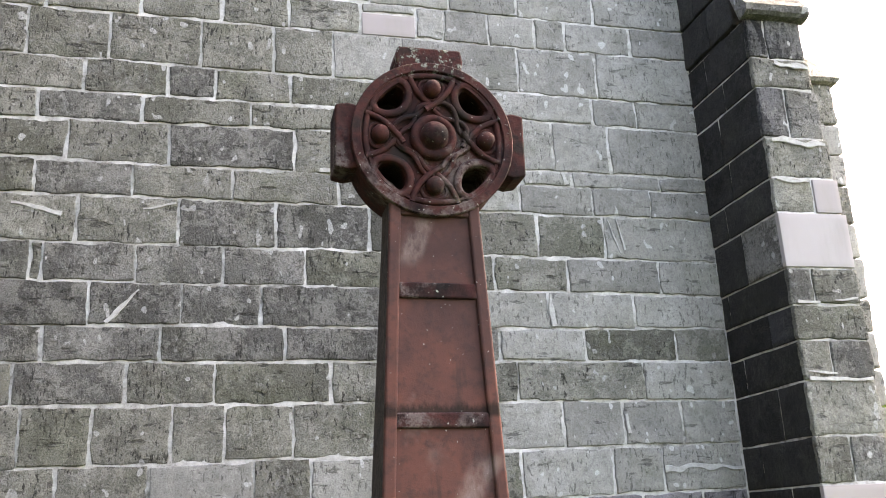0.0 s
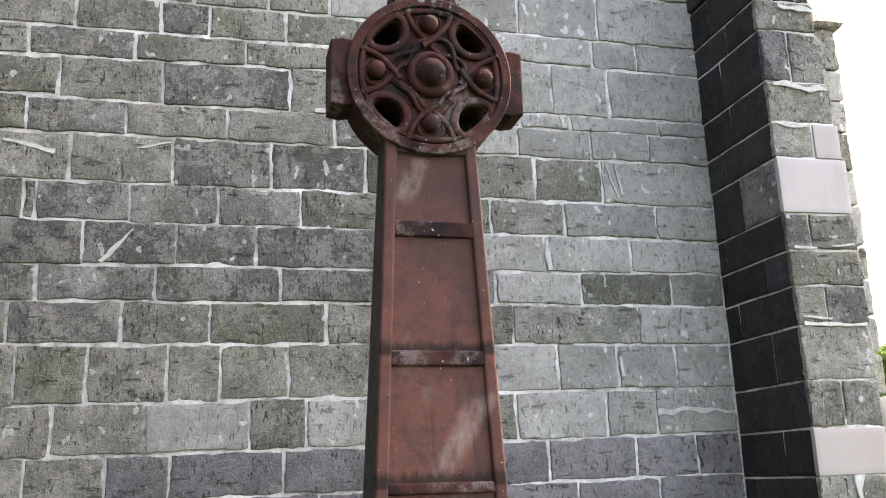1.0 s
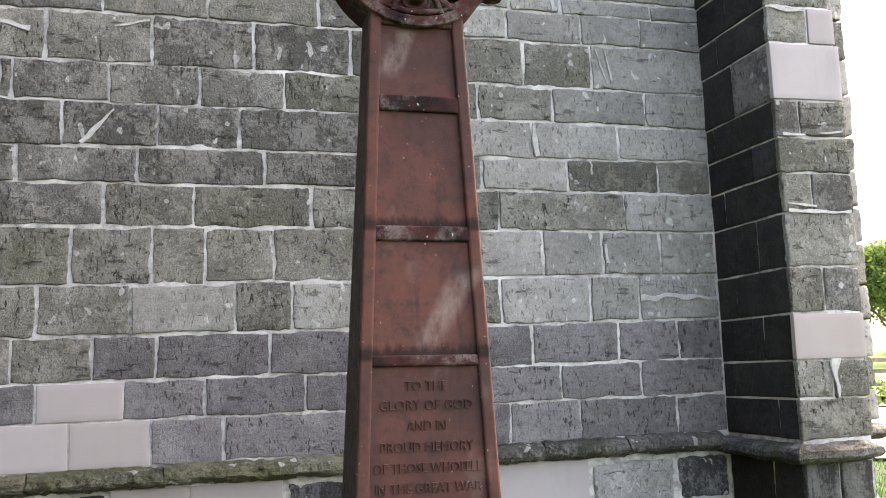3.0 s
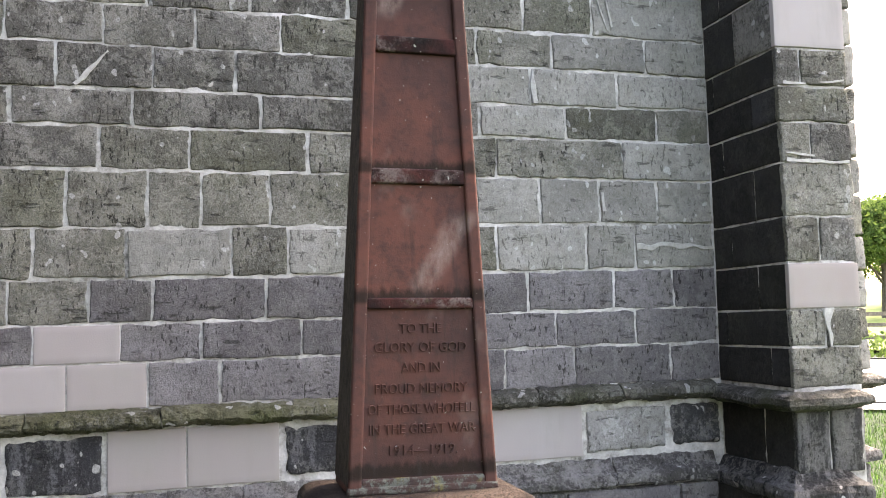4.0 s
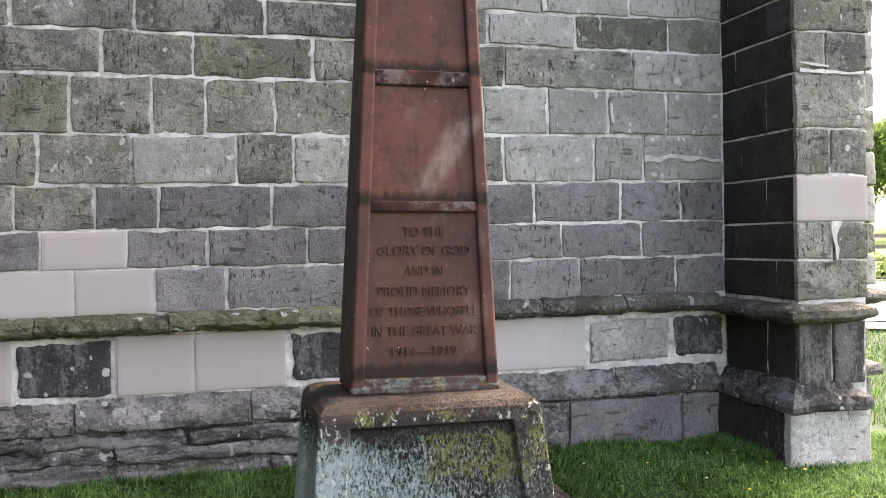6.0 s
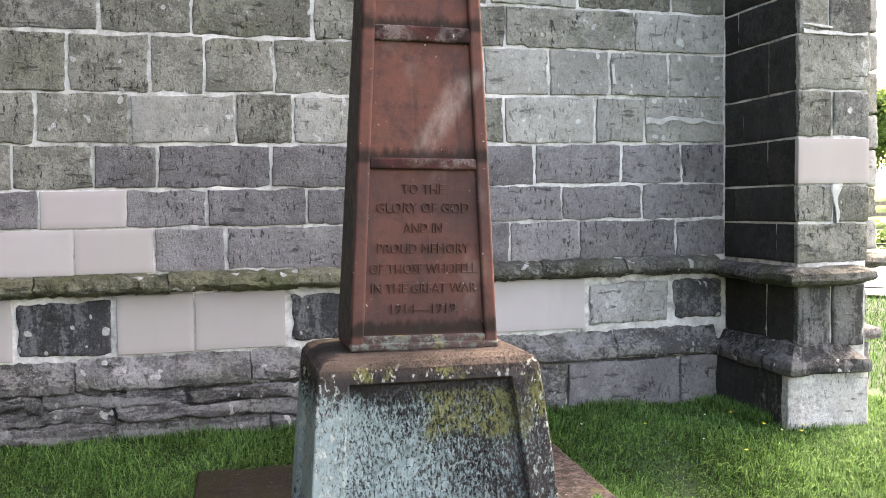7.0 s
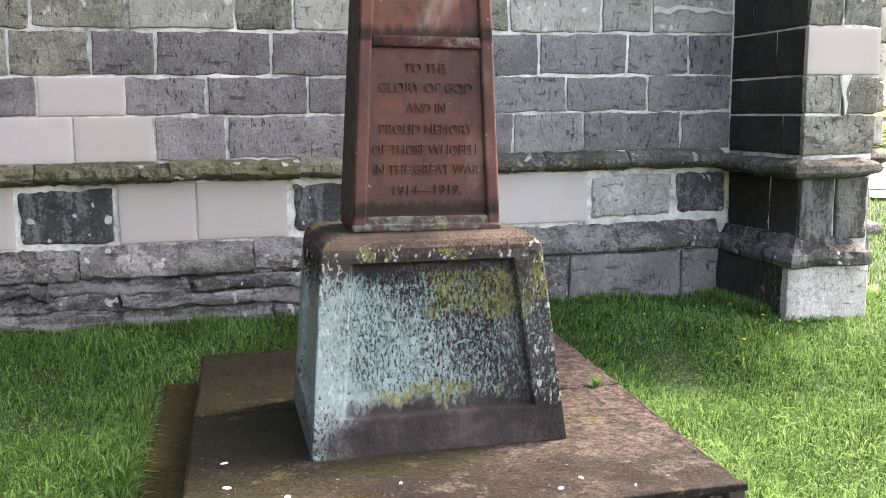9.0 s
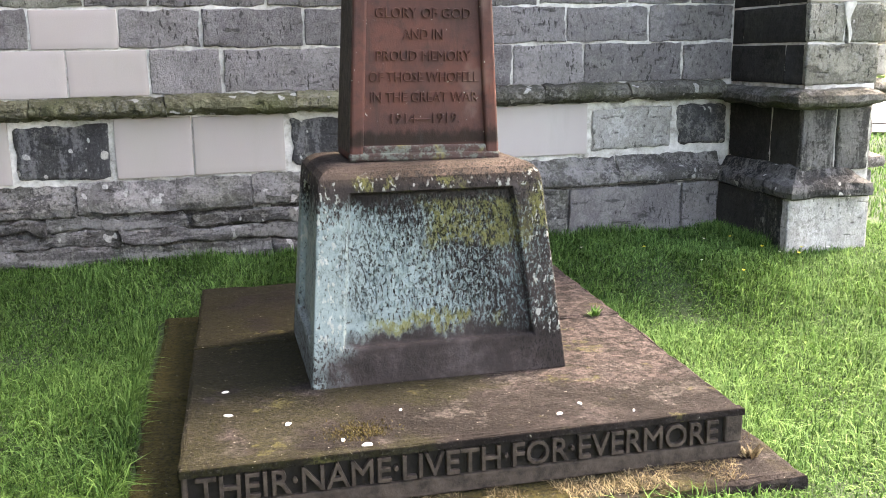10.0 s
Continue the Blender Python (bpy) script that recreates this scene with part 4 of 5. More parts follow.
def block_with_panels():
    """A tapering block: sunk panels on the front and the flank, a rounded shoulder above."""
    bm = bmesh.new()
    z0, z1 = 0.331, 0.995

    def corner(z, sx, sy):
        f = (z - z0) / (z1 - z0)
        return Vector((sx * (0.45 - 0.062 * f) - 0.012 * f, (-0.45 + 0.066 * f) if sy < 0 else (0.26 - 0.06 * f), z))
    low = [bm.verts.new(corner(z0, *s)) for s in ((-1, -1), (1, -1), (1, 1), (-1, 1))]
    high = [bm.verts.new(corner(z1, *s)) for s in ((-1, -1), (1, -1), (1, 1), (-1, 1))]
    for i, name in enumerate(("front", "east", "back", "west")):
        a, b, c, d = low[i], low[(i + 1) % 4], high[(i + 1) % 4], high[i]
        if name == "back":
            bm.faces.new((a, b, c, d))
            continue
        n = (b.co - a.co).cross(d.co - a.co).normalized()
        def at(u, v):
            return (a.co * (1 - u) + b.co * u) * (1 - v) + (d.co * (1 - u) + c.co * u) * v
        m = 0.125 if name == "front" else 0.16
        inner = [at(m - 0.008, 0.19), at(1 - m + 0.008, 0.19), at(1 - m - 0.012, 0.972), at(m + 0.012, 0.972)]
        outer_v = [a, b, c, d]
        rim = [bm.verts.new(p) for p in inner]
        sunk = [bm.verts.new(p - n * 0.028 + (inner[(k + 2) % 4] - p) * 0.012) for k, p in enumerate(inner)]
        for k in range(4):
            j = (k + 1) % 4
            bm.faces.new((outer_v[k], outer_v[j], rim[j], rim[k]))
            bm.faces.new((rim[k], rim[j], sunk[j], sunk[k]))
        bm.faces.new(sunk)
    prev = high
    for z, ins in ((1.022, 0.006), (1.043, 0.022), (1.056, 0.045), (1.063, 0.075)):
        ring = []
        for s in ((-1, -1), (1, -1), (1, 1), (-1, 1)):
            p = corner(z1, *s)
            ring.append(bm.verts.new(Vector((p.x - s[0] * ins, p.y - s[1] * ins, z))))
        for i in range(4):
            j = (i + 1) % 4
            bm.faces.new((prev[i], prev[j], ring[j], ring[i]))
        prev = ring
    bm.faces.new(prev)
    bmesh.ops.recalc_face_normals(bm, faces=bm.faces)
    return bm


body = bevel(part("block", block_with_panels(), LICHEN, plinth), 0.006, 2, 25)
# worn lettering of the plinth, too weathered to read
bm = bmesh.new()
lr = random.Random(4)
for row in range(10):
    f = (row + 0.6) / 10.6
    z = 0.925 - 0.42 * f
    yp = -0.45 + 0.066 * (z - 0.331) / 0.664 + 0.0255
    half = 0.235 + 0.035 * f
    x = -half + lr.uniform(0, 0.06)
    while x < half - 0.02:
        w = lr.uniform(0.006, 0.016)
        if lr.random() < 0.82:
            box(bm, x, x + w, yp - 0.0015, yp + 0.006, z, z + lr.choice((0.02, 0.024, 0.024)))
        x += w + lr.choice((0.006, 0.008, 0.008, 0.03))
part("worn_lettering", bm, LICHEN, plinth, "illegible weathered lettering")["kind"] = "stuff"

# ---- the cross ----
cross = tagged(new("celtic_cross"), "tall red sandstone ringed memorial cross with sunk panels and carved bosses", "memorial cross")
cross.matrix_basis = pose(-0.006, 0, 1.062, 0, 0.75, 0)
H = 1.95                                            # shaft height, local z from the plinth


def shaft_half(z):
    return 0.266 - 0.0445 * z


def shaft_front(z):
    return -0.262 + 0.043 * z


def shaft_back(z):
    return 0.055 - 0.042 * z


def tapered(bm, fx0, fx1, front, back, z0, z1):
    """A bar of the shaft between two heights; the sides follow functions of height."""
    v = []
    for z in (z0, z1):
        v += [bm.verts.new(p) for p in ((fx0(z), front(z), z), (fx1(z), front(z), z), (fx1(z), back(z), z), (fx0(z), back(z), z))]
    for f in ((0, 3, 2, 1), (4, 5, 6, 7), (0, 1, 5, 4), (1, 2, 6, 5), (2, 3, 7, 6), (3, 0, 4, 7)):
        bm.faces.new([v[i] for i in f])


SUNK, STILE = 0.020, 0.047
bm = bmesh.new()
tapered(bm, lambda z: -shaft_half(z) + 0.003, lambda z: shaft_half(z) - 0.003, lambda z: shaft_front(z) + SUNK, shaft_back, 0, H)
shaft = bevel(part("shaft", bm, RED, cross), 0.008, 2)
for s in (-1, 1):
    bm = bmesh.new()
    a, b = (lambda z: -shaft_half(z)), (lambda z: -shaft_half(z) + STILE)
    if s > 0:
        a, b = (lambda z: shaft_half(z) - STILE), (lambda z: shaft_half(z))
    tapered(bm, a, b, shaft_front, lambda z: shaft_back(z) - 0.004, 0, H)
    bevel(part("stile", bm, RED, cross), 0.010, 3)
for z0, z1, m in ((0.0, 0.052, FOOT), (0.632, 0.672, CARVED), (1.080, 1.136, CARVED), (1.566, 1.628, CARVED), (1.9, 1.95, RED)):
    bm = bmesh.new()
    tapered(bm, lambda z: -shaft_half(z) + STILE - 0.004, lambda z: shaft_half(z) - STILE + 0.004, lambda z: shaft_front(z) + 0.003, lambda z: shaft_front(z) + SUNK + 0.01, z0, z1)
    bevel(part("rail", bm, m, cross, "lichen-crusted foot rail" if m is FOOT else ""), 0.009, 3)
bm = bmesh.new()                                    # lichen crust round the shaft's foot
tapered(bm, lambda z: -shaft_half(z) - 0.003, lambda z: shaft_half(z) + 0.003, lambda z: shaft_front(z) - 0.003, lambda z: shaft_front(z) + 0.03, 0.0, 0.028)
bevel(part("foot", bm, FOOT, cross, "lichen-crusted foot of the shaft"), 0.008, 2)
for text, z, width in (("TO THE", 0.548, 0.151), ("GLORY OF GOD", 0.482, 0.333), ("AND IN", 0.411, 0.139), ("PROUD MEMORY", 0.339, 0.332),
                       ("OF THOSE WHOFELL", 0.268, 0.385), ("IN THE GREAT WAR", 0.200, 0.377), ("1914\u20141919.", 0.128, 0.243)):
    writing("letter", text, 0.049, RED, shaft, pose(0.0, shaft_front(z) + SUNK + 0.001, z, 92.4), 0.006, width, -0.0010)

bm = bmesh.new()                                    # thin dark strip over the shaft's -x flank
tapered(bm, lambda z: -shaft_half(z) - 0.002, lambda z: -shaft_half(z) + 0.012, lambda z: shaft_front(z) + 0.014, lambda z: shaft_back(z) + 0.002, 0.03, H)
part("flank", bm, EDGE, cross, "dark strip along the left flank of the shaft")

# head
HEAD_Z, RING, YF, YB = 3.285 - 1.062, 0.327, -0.195, 0.02


def ring_points(r, n=72, y=0.0, z=HEAD_Z):
    return [Vector((r * math.cos(i * math.tau / n), y, z + r * math.sin(i * math.tau / n))) for i in range(n)]


def hole_points(q, n=20, grow=1.0, y=0.0):
    """A pierced quadrant: blunt towards the ring, pointed towards the arms."""
    a = math.pi / 4 + q * math.pi / 2
    c = Vector((math.cos(a), 0, math.sin(a)))
    s = Vector((-c.z, 0, c.x))
    pts = []
    for i in range(n):
        t = i * math.tau / n
        u, w = math.cos(t), math.sin(t)
        pts.append(Vector((0, y, HEAD_Z)) + c * (0.232 + 0.046 * grow * u - 0.006 * w * w) + s * 0.062 * grow * w * (1.0 + 0.28 * u))
    return pts


def head_disc():
    bm = bmesh.new()
    edges = []
    for loop in [ring_points(RING, 72, YF + 0.022)] + [hole_points(q, 20, 1.0, YF + 0.022) for q in range(4)]:
        vs = [bm.verts.new(p) for p in loop]
        edges += [bm.edges.new((vs[i], vs[(i + 1) % len(vs)])) for i in range(len(vs))]
    made = bmesh.ops.triangle_fill(bm, edges=edges, use_beauty=True)
    faces = [g for g in made["geom"] if isinstance(g, bmesh.types.BMFace)]
    out = bmesh.ops.extrude_face_region(bm, geom=faces)
    for g in out["geom"]:
        if isinstance(g, bmesh.types.BMVert):
            g.co.y = YB
    bmesh.ops.recalc_face_normals(bm, faces=bm.faces)
    return bm


wheel = bevel(part("wheel", head_disc(), CARVED, cross, "pierced wheel of the cross head"), 0.005, 2, 40)


def lathe_ring(bm, profile, n=96):
    """A ring round the head from (radius, y) pairs."""
    rings = [[bm.verts.new((r * math.cos(i * math.tau / n), y, HEAD_Z + r * math.sin(i * math.tau / n))) for r, y in profile] for i in range(n)]
    for i in range(n):
        p, q = rings[i], rings[(i + 1) % n]
        for k in range(len(profile) - 1):
            bm.faces.new((p[k], p[k + 1], q[k + 1], q[k]))


bm = bmesh.new()
lathe_ring(bm, ((RING + 0.002, YF + 0.05), (RING + 0.003, YF + 0.005), (RING - 0.001, YF), (RING - 0.033, YF - 0.001), (RING - 0.036, YF + 0.003), (RING - 0.037, YF + 0.012),
                (RING - 0.044, YF + 0.013), (RING - 0.047, YF + 0.006), (RING - 0.058, YF + 0.006), (RING - 0.062, YF + 0.028)))
bmesh.ops.recalc_face_normals(bm, faces=bm.faces)
part("rim", bm, CARVED, wheel)
# arms beyond the ring
for ang in (0, 90, 180):
    bm = bmesh.new()
    a, ext = radians(ang), 0.388 if ang != 90 else 0.412
    d, s = Vector((math.cos(a), 0, math.sin(a))), Vector((-math.sin(a), 0, math.cos(a)))
    v = []
    for y in (YF + 0.03, YB - 0.012):
        for r, h in ((0.2, 0.11), (ext - 0.05, 0.142), (ext, 0.132)):
            v += [bm.verts.new(Vector((0, y, HEAD_Z)) + d * r + s * h * k) for k in (-1, 1)]
    for f in ((0, 2, 3, 1), (2, 4, 5, 3), (6, 7, 9, 8), (8, 9, 11, 10), (4, 10, 11, 5), (0, 6, 8, 2), (2, 8, 10, 4), (1, 3, 9, 7), (3, 5, 11, 9), (0, 1, 7, 6)):
        bm.faces.new([v[i] for i in f])
    bmesh.ops.recalc_face_normals(bm, faces=bm.faces)
    bevel(part("arm", bm, CARVED, cross), 0.008, 2)
bm = bmesh.new()                                    # added black disc that stands in for shade deep in the piercings
bmesh.ops.create_cone(bm, cap_ends=True, segments=48, radius1=0.30, radius2=0.30, depth=0.02, matrix=Matrix.Translation((0, YB - 0.013, HEAD_Z)) @ Matrix.Rotation(math.pi / 2, 4, "X"))
part("backing", bm, EDGE, wheel, "black disc standing in for the shade inside the pierced wheel")
# bosses
def boss(name, cx, cz, profile):
    bm = bmesh.new()
    n = 32
    rings = [[bm.verts.new((cx + r * math.cos(i * math.tau / n), YF + y, HEAD_Z + cz + r * math.sin(i * math.tau / n))) for r, y in profile] for i in range(n)]
    for i in range(n):
        p, q = rings[i], rings[(i + 1) % n]
        for k in range(len(profile) - 1):
            bm.faces.new((p[k], p[k + 1], q[k + 1], q[k]))
    bm.faces.new([r[-1] for r in rings])
    for vv in bm.verts:
        vv.co += noise.noise_vector(vv.co * 30) * 0.003
    bmesh.ops.recalc_face_normals(bm, faces=bm.faces)
    return part(name, bm, CARVED, wheel, smooth=True)


boss("boss", 0, 0, ((0.094, 0.03), (0.094, -0.004), (0.088, -0.014), (0.074, -0.018), (0.064, -0.012), (0.060, -0.006), (0.056, -0.014), (0.052, -0.034), (0.040, -0.052), (0.024, -0.062), (0.006, -0.065)))
for dx, dz in ((0, 0.212), (0, -0.205), (0.214, 0), (-0.214, 0)):
    boss("boss", dx, dz, ((0.034, 0.03), (0.035, 0.0), (0.032, -0.018), (0.022, -0.030), (0.008, -0.035)))
def strap(*args):
    bm = bmesh.new()
    tube(bm, *args)
    return part("strap", bm, CARVED, wheel, smooth=True)


# flat band round each opening, a three-cornered loop round each small boss, and cords about the centre
for q in range(4):
    strap(hole_points(q, 28, 1.36, YF + 0.014), 0.017, 0.62, True)
for q in range(4):
    a = q * math.pi / 2
    d, s = Vector((math.cos(a), 0, math.sin(a))), Vector((-math.sin(a), 0, math.cos(a)))
    o = Vector((0, YF + 0.010, HEAD_Z))
    # two sides bowed towards the boss, crossing at the inner point, and an outer bar along the ring
    for k in (-1, 1):
        strap([o + d * (0.272 - 0.150 * t) + s * k * (0.092 * (1 - t) ** 0.8 - 0.030 * t + 0.020 * math.sin(math.pi * t)) + Vector((0, 0.006 * k * t, 0)) for t in [i / 14 for i in range(15)]], 0.0125, 0.85)
    strap([o + d * (0.262 + 0.010 * math.cos(math.pi * (i / 10 - 0.5))) + s * (-0.092 + 0.184 * i / 10) for i in range(11)], 0.0125, 0.8)
    # inner loop round the boss
    strap([o + Vector((0, 0.008, 0)) + d * (0.213 + 0.046 * math.cos(i * math.tau / 24)) + s * (0.050 + 0.012 * math.cos(i * math.tau / 24)) * math.sin(i * math.tau / 24) for i in range(24)], 0.008, 0.8, True)
for q in range(4):
    a = math.pi / 4 + q * math.pi / 2
    o = Vector((0, YF + 0.012, HEAD_Z))
    # cords that swing from one arm's point round the centre to the next
    for turn, r0, lift in ((1, 0.124, 0.0), (-1, 0.140, 0.007)):
        pts = []
        for i in range(22):
            t = i / 21
            r, th = r0 + 0.024 * math.sin(math.pi * 2 * t + 0.6 * q), a + turn * (-0.85 + 1.6 * t)
            pts.append(o + Vector((r * math.cos(th), lift * math.cos(7 * t), r * math.sin(th))))
        strap(pts, 0.0105, 0.9)


# ---- grass ----
def blades(name, count, spots, material, tall, wide, seed, label, lie=0.45):
    """Blades as tapered, bent strips in one mesh; spots gives (x, y, z) rows."""
    g = np.random.default_rng(seed)
    p = spots(g, count)
    n = len(p)
    clump = np.array([noise.noise(Vector((x * 2.2, y * 2.2, 5))) for x, y in p[:, :2]])
    h = tall * g.uniform(0.45, 1.15, n) * (1 + 0.9 * clump)
    w = wide * g.uniform(0.6, 1.3, n)
    th = g.uniform(0, math.tau, n)
    drift = np.array([noise.noise(Vector((x * 1.4, y * 1.4, 9))) for x, y in p[:, :2]]) * 5
    th = np.where(g.random(n) < 0.4, drift + g.normal(0, 0.8, n), th)
    side = np.stack([np.cos(th + 1.57), np.sin(th + 1.57), np.zeros(n)], 1) * w[:, None] / 2
    fwd = np.stack([np.cos(th), np.sin(th), np.zeros(n)], 1)
    bend = g.uniform(0.1, 1.0, n) * lie * 2
    mid = p + np.array([0, 0, 1]) * (h * 0.6)[:, None] + fwd * (h * bend * 0.3)[:, None]
    tip = p + np.array([0, 0, 1]) * (h * (1 - 0.25 * bend))[:, None] + fwd * (h * bend * 0.95)[:, None]
    v = np.stack([p - side, p + side, mid + side * 0.8, mid - side * 0.8, tip], 1).reshape(-1, 3)
    k = np.arange(n)[:, None] * 5
    tri = np.concatenate([k + [0, 1, 2], k + [0, 2, 3], k + [3, 2, 4]], 1).reshape(-1, 3)
    me = bpy.data.meshes.new(name)
    me.vertices.add(len(v))
    me.vertices.foreach_set("co", v.ravel())
    me.loops.add(tri.size)
    me.loops.foreach_set("vertex_index", tri.ravel().astype(np.int32))
    me.polygons.add(len(tri))
    me.polygons.foreach_set("loop_start", np.arange(0, tri.size, 3, dtype=np.int32))
    me.update(calc_edges=True)
    me.materials.append(material)
    return tagged(new(name, me), label, "grass", kind="stuff")


def lawn(g, count):
    x, y = g.uniform(-3.3, 4.3, count), g.uniform(-1.7, 2.0, count)
    ok = ~((x > -1.03) & (x < 0.965) & (y > -1.12) & (y < 1.185)) & ~((y > 1.94) & (x < 2.5)) & ~((x > 2.4) & (x < 2.97) & (y > 1.16))
    x, y = x[ok], y[ok]
    return np.array([(a, b, height(a, b) - 0.004) for a, b in zip(x, y)])


def lawn_far(g, count):
    y = g.uniform(1.2, 9, count)
    x = 3.1 + (y + 3) * 0.15 + g.uniform(0, 1, count) * (2.5 + y * 0.5)
    ok = ~((x < 4.05) & (y > 2.25) & (y < 3.0))
    return np.array([(a, b, height(a, b) - 0.004) for a, b in zip(x[ok], y[ok])])


blades("grass", 300000, lawn, GRASS, 0.038, 0.0040, 1, "rough green lawn grass round the memorial", 0.8)
blades("grass", 100000, lawn, GRASS, 0.070, 0.0046, 8, "longer lawn grass lying over in tufts", 1.0)
def lawn_near(g, count):
    x, y = g.uniform(-3.65, 8, count), g.uniform(-8, -1.7, count)
    extra = g.uniform(4.3, 9, count // 3), g.uniform(-1.7, 1.2, count // 3)
    return np.array([(a, b, height(a, b) - 0.004) for a, b in zip(np.concatenate([x, extra[0]]), np.concatenate([y, extra[1]]))])


blades("grass", 110000, lawn_near, GRASS, 0.05, 0.010, 5, "open churchyard grass before the memorial", 0.75)
blades("grass", 30000, lawn_far, GRASS, 0.07, 0.008, 2, "sunlit lawn grass beyond the church corner")


blades("clover", 60000, lawn, CLOVER, 0.034, 0.012, 6, "broad-leaved clover and daisy leaves in the lawn", 1.3)


def ledge(g, count):
    x = g.uniform(-0.3, 0.96, count)
    y = np.where(x > 0.85, g.uniform(-1.11, 0.2, count), g.uniform(-1.11, -0.965, count))
    dens = np.array([noise.noise(Vector((a * 5, b * 5, 2))) for a, b in zip(x, y)])
    ok = dens > -0.05
    return np.array([(a, b, 0.163) for a, b in zip(x[ok], y[ok])])


blades("dead_grass", 3200, ledge, STRAW, 0.022, 0.0024, 3, "dry grass cuttings lying on the step", 1.4)


def edge_tuft(g, count):
    """Longer grass against the foot of the wall, the buttress and the step."""
    t = g.random(count)
    x = np.where(t < 0.6, g.uniform(-3, 2.4, count), np.where(t < 0.8, g.uniform(2.28, 2.40, count), -1.06 - g.random(count) * 0.05))
    y = np.where(t < 0.6, g.uniform(1.86, 1.935, count), np.where(t < 0.8, g.uniform(1.28, 1.9, count), g.uniform(-1.2, 1.2, count)))
    return np.array([(a, b, height(a, b) - 0.004) for a, b in zip(x, y)])


blades("grass", 9000, edge_tuft, GRASS, 0.085, 0.0045, 4, "longer grass along the foot of the stones")

# ---- small things ----
def flower(name, x, y, r, material, label):
    z = height(x, y)
    top = z + 0.062
    thing = tagged(new(name), label, "flower", "flowers in the grass")
    thing.location = (x, y, z - 0.005)
    bm = bmesh.new()
    bmesh.ops.create_cone(bm, segments=5, radius1=0.0015, radius2=0.001, depth=0.066, matrix=Matrix.Translation((0, 0, 0.033)))
    part("stem", bm, GRASS, thing)
    bm = bmesh.new()
    for i in range(9):
        a = i * math.tau / 9
        d, s = Vector((math.cos(a), math.sin(a), 0.25)), Vector((-math.sin(a), math.cos(a), 0)) * r * 0.3
        c = bm.verts.new((0, 0, 0.064))
        bm.faces.new((c, bm.verts.new(Vector((0, 0, 0.066)) + d * r * 0.6 + s), bm.verts.new(Vector((0, 0, 0.068)) + d * r), bm.verts.new(Vector((0, 0, 0.066)) + d * r * 0.6 - s)))
    part("petals", bm, material, thing)
    bm = bmesh.new()
    bmesh.ops.create_icosphere(bm, subdivisions=1, radius=r * 0.32, matrix=Matrix.Translation((0, 0, 0.067)))
    part("centre", bm, YELLOW, thing)


for x, y in ((2.22, 1.45), (2.45, 1.08), (2.38, 1.0), (2.24, 1.14), (1.62, 1.35), (2.7, 0.6), (1.95, 0.85)):
    flower("buttercup", x, y, 0.011, YELLOW, "small yellow buttercup in the grass")
for x, y in ((2.28, 1.03), (1.81, 1.04), (2.6, 1.05), (1.3, 1.5), (2.05, 1.45)):
    flower("daisy", x, y, 0.009, PETAL, "small white daisy in the grass")


def chip(x, y, r, turn, z=0.33):
    bm = bmesh.new()
    g = random.Random(int(x * 1000))
    pts = [(r * g.uniform(0.6, 1.1) * math.cos(a) * 1.5, r * g.uniform(0.6, 1.1) * math.sin(a)) for a in [k * math.tau / 9 for k in range(9)]]
    low, high = [bm.verts.new((a, b, 0)) for a, b in pts], [bm.verts.new((a * 0.8, b * 0.8, 0.004 + 0.3 * abs(a) * r)) for a, b in pts]
    for i in range(9):
        bm.faces.new((low[i], low[(i + 1) % 9], high[(i + 1) % 9], high[i]))
    bm.faces.new(high)
    ob = part("fallen_petal", bm, PETAL)
    ob.matrix_basis = pose(x, y, z, 0, 0, turn)
    tagged(ob, "small pale fallen petal lying on the slab", "petal", "petals on the slab")


for x, y, r, turn in ((-0.732, -0.395, 0.010, 20), (-0.727, -0.606, 0.011, -15), (-0.552, -0.72, 0.009, 50), (-0.345, -0.935, 0.012, 5), (-0.408, -0.886, 0.007, 80),
                      (0.268, -0.863, 0.008, 30), (0.36, -0.80, 0.007, 120), (-0.2, -0.7, 0.005, 0), (0.5, -0.9, 0.005, 60)):
    chip(x, y, r, turn)


def weed(name, x, y, z, n, size, material, label, seed, spread=0.35):
    """A little tuft of leaves and stalks rooted in a joint."""
    g = random.Random(seed)
    bm = bmesh.new()
    for _ in range(n):
        a, l = g.uniform(0, math.tau), size * g.uniform(0.5, 1.1)
        d, s = Vector((math.cos(a), math.sin(a), g.uniform(0.4, 1.6))).normalized(), Vector((-math.sin(a), math.cos(a), 0)) * size * 0.13
        o = Vector((g.gauss(0, 0.6), g.gauss(0, 0.45), 0)) * size * spread
        bm.faces.new([bm.verts.new(p) for p in (o, o + d * l * 0.5 + s, o + d * l, o + d * l * 0.5 - s)])
    ob = part(name, bm, material)
    ob.location = (x, y, z)
    tagged(ob, label, "weed")


weed("weed", 0.80, 0.13, 0.328, 26, 0.05, GRASS, "small green weed growing from the slab joint", 1)
weed("weed", 0.56, -0.02, 0.328, 18, 0.035, STRAW, "brown withered weed at the plinth's foot", 2)
weed("moss_tuft", -0.35, -0.83, 0.327, 900, 0.013, MOSS, "flat brown and green cushion of moss on the slab", 3, 6.0)
weed("weed", 0.86, -0.98, 0.165, 40, 0.05, STRAW, "pale withered weed at the slab's corner", 4)

# ---- beyond the church corner ----
def strip(name, pts, material, label, kind="structure", cat=""):
    bm = bmesh.new()
    bm.faces.new([bm.verts.new(p) for p in pts])
    return tagged(part(name, bm, material), label, cat or name, kind=kind)


U, V = Vector((0.633, 0.774, 0)), Vector((0.774, -0.633, 0))      # away from the viewer, and across
EYE = Vector((-0.74, -3.45, 0))


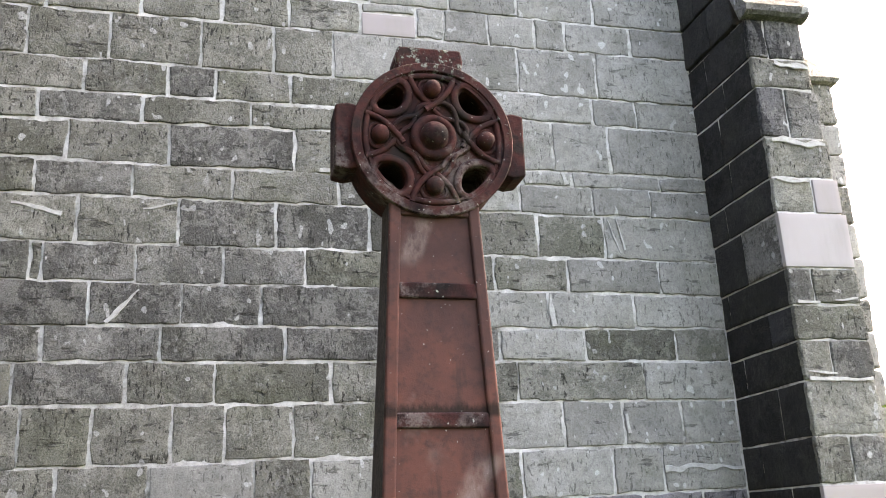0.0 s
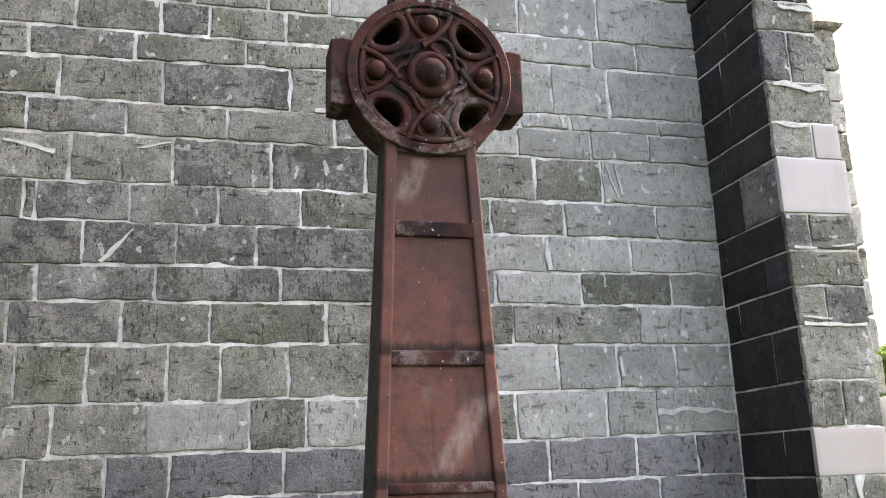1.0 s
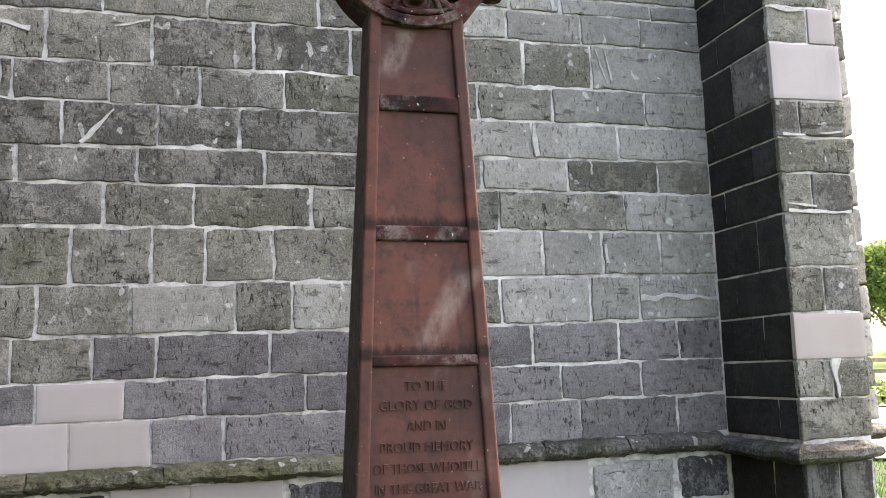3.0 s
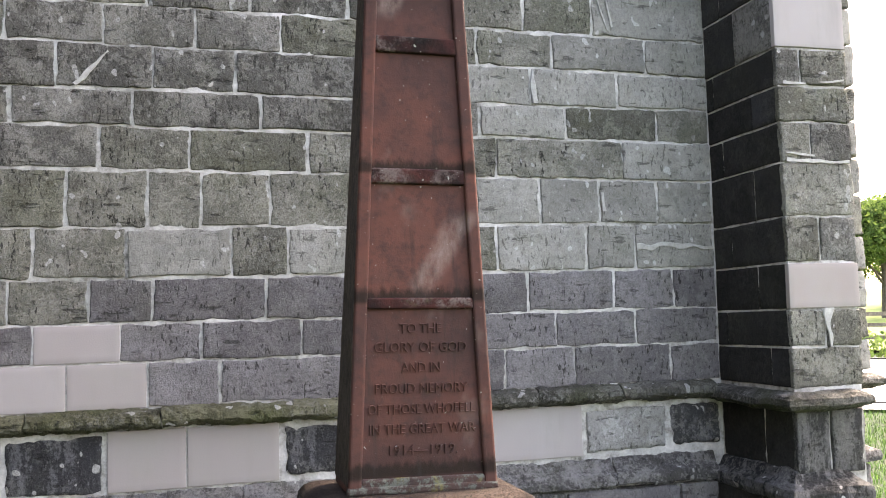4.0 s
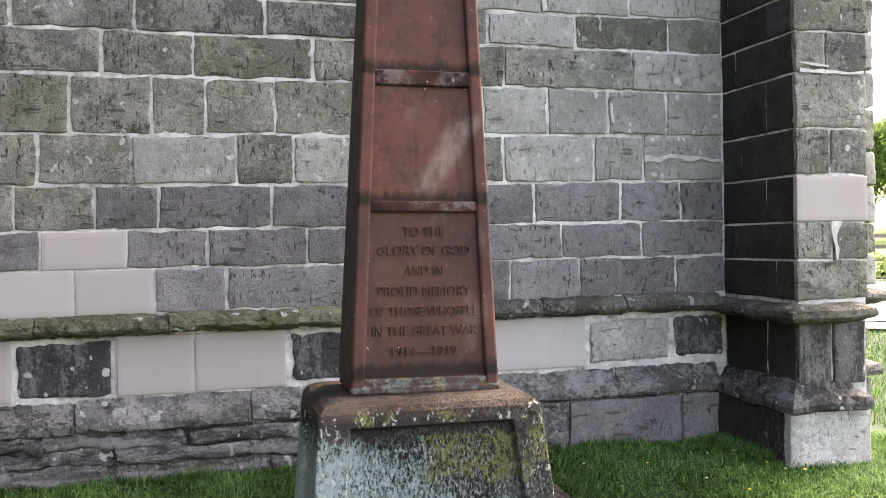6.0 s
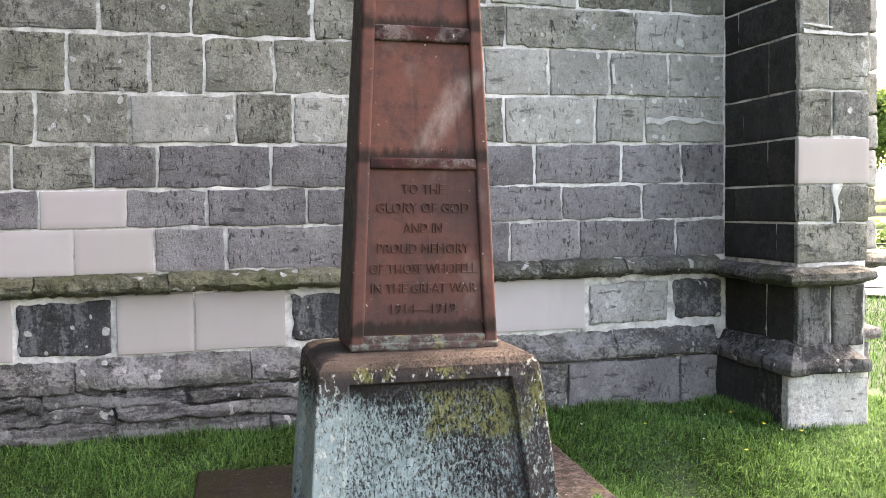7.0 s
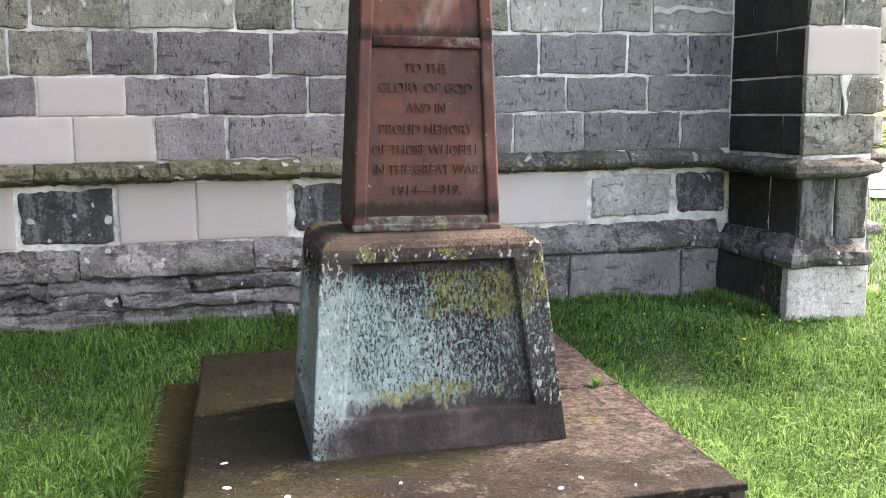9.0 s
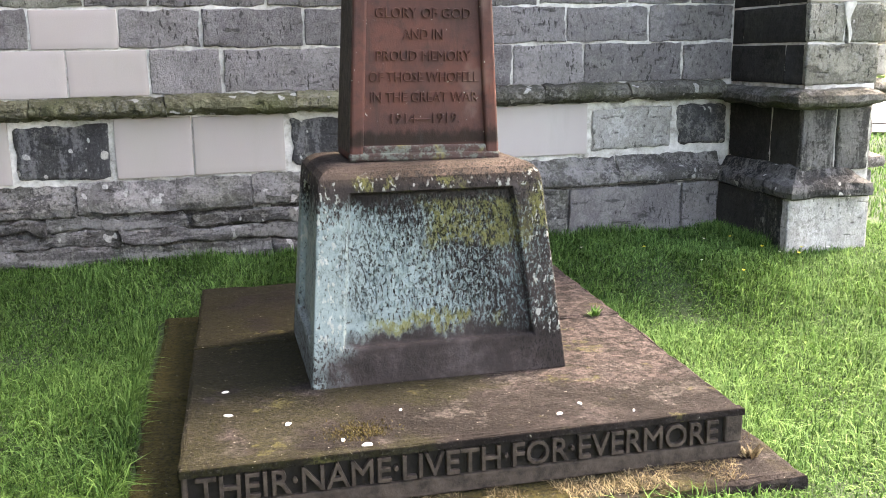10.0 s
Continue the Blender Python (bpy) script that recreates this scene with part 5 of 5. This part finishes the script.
def out(d, across, z=0.0):
    return EYE + U * d + V * across + Vector((0, 0, z))


strip("road", [out(15.5, -9, 0.185), out(15.5, 9, 0.185), out(31, 16, 0.2), out(31, -16, 0.2)], ROAD, "pale sunlit road past the churchyard", cat="road")
strip("field", [out(36, -40, 0.3), out(36, 40, 0.3), out(130, 90, 4.4), out(130, -90, 4.4)], FIELD, "sunlit green field rising behind the fence", cat="field")

railing = tagged(new("iron_railing"), "black iron railing with three bars beside the road", "railing")
for z in (0.45, 0.76, 1.05):
    bm = bmesh.new()
    a, b = out(14.2, -4.5, z), out(14.2, 4.5, z - 0.1)
    tube(bm, [a, b], 0.016)
    part("bar", bm, IRON, railing)
for k in (-4.4, -2.4, 2.9, 4.4):
    bm = bmesh.new()
    p = out(14.2, k)
    box(bm, p.x - 0.02, p.x + 0.02, p.y - 0.02, p.y + 0.02, 0.1, 1.1)
    part("post", bm, IRON, railing)

fence = tagged(new("wooden_fence"), "weathered post-and-rail wooden field fence", "fence")
for k in range(-4, 5):
    bm = bmesh.new()
    p = out(33, k * 1.9 + 0.4)
    box(bm, p.x - 0.07, p.x + 0.07, p.y - 0.07, p.y + 0.07, 0.1, 1.75)
    bevel(part("post", bm, WOOD, fence), 0.015, 1)
for z in (0.75, 1.15, 1.5):
    bm = bmesh.new()
    a, b = out(32.9, -8), out(32.9, 8.5)
    d = (b - a).normalized()
    s = Vector((-d.y, d.x, 0)) * 0.03
    v = [bm.verts.new(p) for zz in (z, z + 0.13) for p in (a + s + Vector((0, 0, zz)), b + s + Vector((0, 0, zz)), b - s + Vector((0, 0, zz)), a - s + Vector((0, 0, zz)))]
    for f in ((0, 3, 2, 1), (4, 5, 6, 7), (0, 1, 5, 4), (1, 2, 6, 5), (2, 3, 7, 6), (3, 0, 4, 7)):
        bm.faces.new([v[i] for i in f])
    part("rail", bm, WOOD, fence)


def leaves(clumps, per, size, seed):
    """Many small leaves gathered round clump centres (x, y, z, radius)."""
    g = np.random.default_rng(seed)
    c = np.repeat(np.array(clumps), per, 0)
    n = len(c)
    d = g.normal(0, 1, (n, 3))
    d /= np.linalg.norm(d, axis=1)[:, None]
    p = c[:, :3] + d * (c[:, 3] * g.uniform(0.45, 1.08, n) ** 0.6)[:, None]
    a, b = g.normal(0, 1, (n, 3)), g.normal(0, 1, (n, 3))
    a /= np.linalg.norm(a, axis=1)[:, None]
    b = np.cross(a, b)
    b /= np.linalg.norm(b, axis=1)[:, None]
    s = (size * g.uniform(0.6, 1.4, n))[:, None]
    v = np.stack([p - a * s, p + b * s * 0.5, p + a * s, p - b * s * 0.5], 1).reshape(-1, 3)
    me = bpy.data.meshes.new("crown")
    me.from_pydata(v.tolist(), [], (np.arange(n)[:, None] * 4 + [0, 1, 2, 3]).tolist())
    me.materials.append(LEAF)
    return me


def tree(base, tall, spread, seed, label):
    g = random.Random(seed)
    thing = tagged(new("tree"), label, "tree", "trees beyond the field")
    thing.location = base
    bm = bmesh.new()
    def limb(p, q, r0, r1):
        d = (q - p).normalized()
        m = d.to_track_quat("Z", "Y").to_matrix().to_4x4()
        bmesh.ops.create_cone(bm, segments=7, radius1=r0, radius2=r1, depth=(q - p).length, matrix=Matrix.Translation((p + q) / 2) @ m)
    limb(Vector((0, 0, -0.2)), Vector((0.1, 0, tall * 0.5)), tall * 0.035, tall * 0.02)
    clumps = []
    for i in range(26):
        a, f = g.uniform(0, math.tau), g.uniform(0.18, 1.0)
        rad = spread * math.sin(math.pi * min(0.98, 0.25 + 0.7 * f)) * g.uniform(0.45, 1.0)
        q = Vector((rad * math.cos(a), rad * math.sin(a), tall * (0.12 + 0.82 * f)))
        clumps.append((q.x, q.y, q.z, spread * g.uniform(0.22, 0.4)))
        if i % 3 == 0:
            limb(Vector((0.05, 0, tall * g.uniform(0.2, 0.5))), q, tall * 0.012, tall * 0.004)
    part("trunk", bm, BARK, thing)
    crown = new("crown", leaves(clumps, 700, 0.13, seed))
    crown.parent = thing


for d, k, tall, spread, seed in ((62, -7, 6.6, 4.2, 1), (58, 0.5, 6.2, 4.0, 2), (66, 7.5, 8.6, 4.8, 3), (60, 14, 6.8, 4.4, 4), (72, -15, 7.4, 5, 5), (75, 3, 8, 5, 6)):
    p = out(d, k)
    tree((p.x, p.y, 0.3 + (d - 36) / 94 * 4.1), tall, spread, seed, "leafy green tree behind the sunlit field")
hedge = [(*out(31.6 + 0.5 * math.sin(3 * k), -8 + k * 0.55)[:2], 0.5, 0.55) for k in range(30)]
hedge_ob = new("hedge", leaves(hedge, 110, 0.10, 9))
tagged(hedge_ob, "rough leafy undergrowth at the foot of the fence", "undergrowth", kind="stuff")
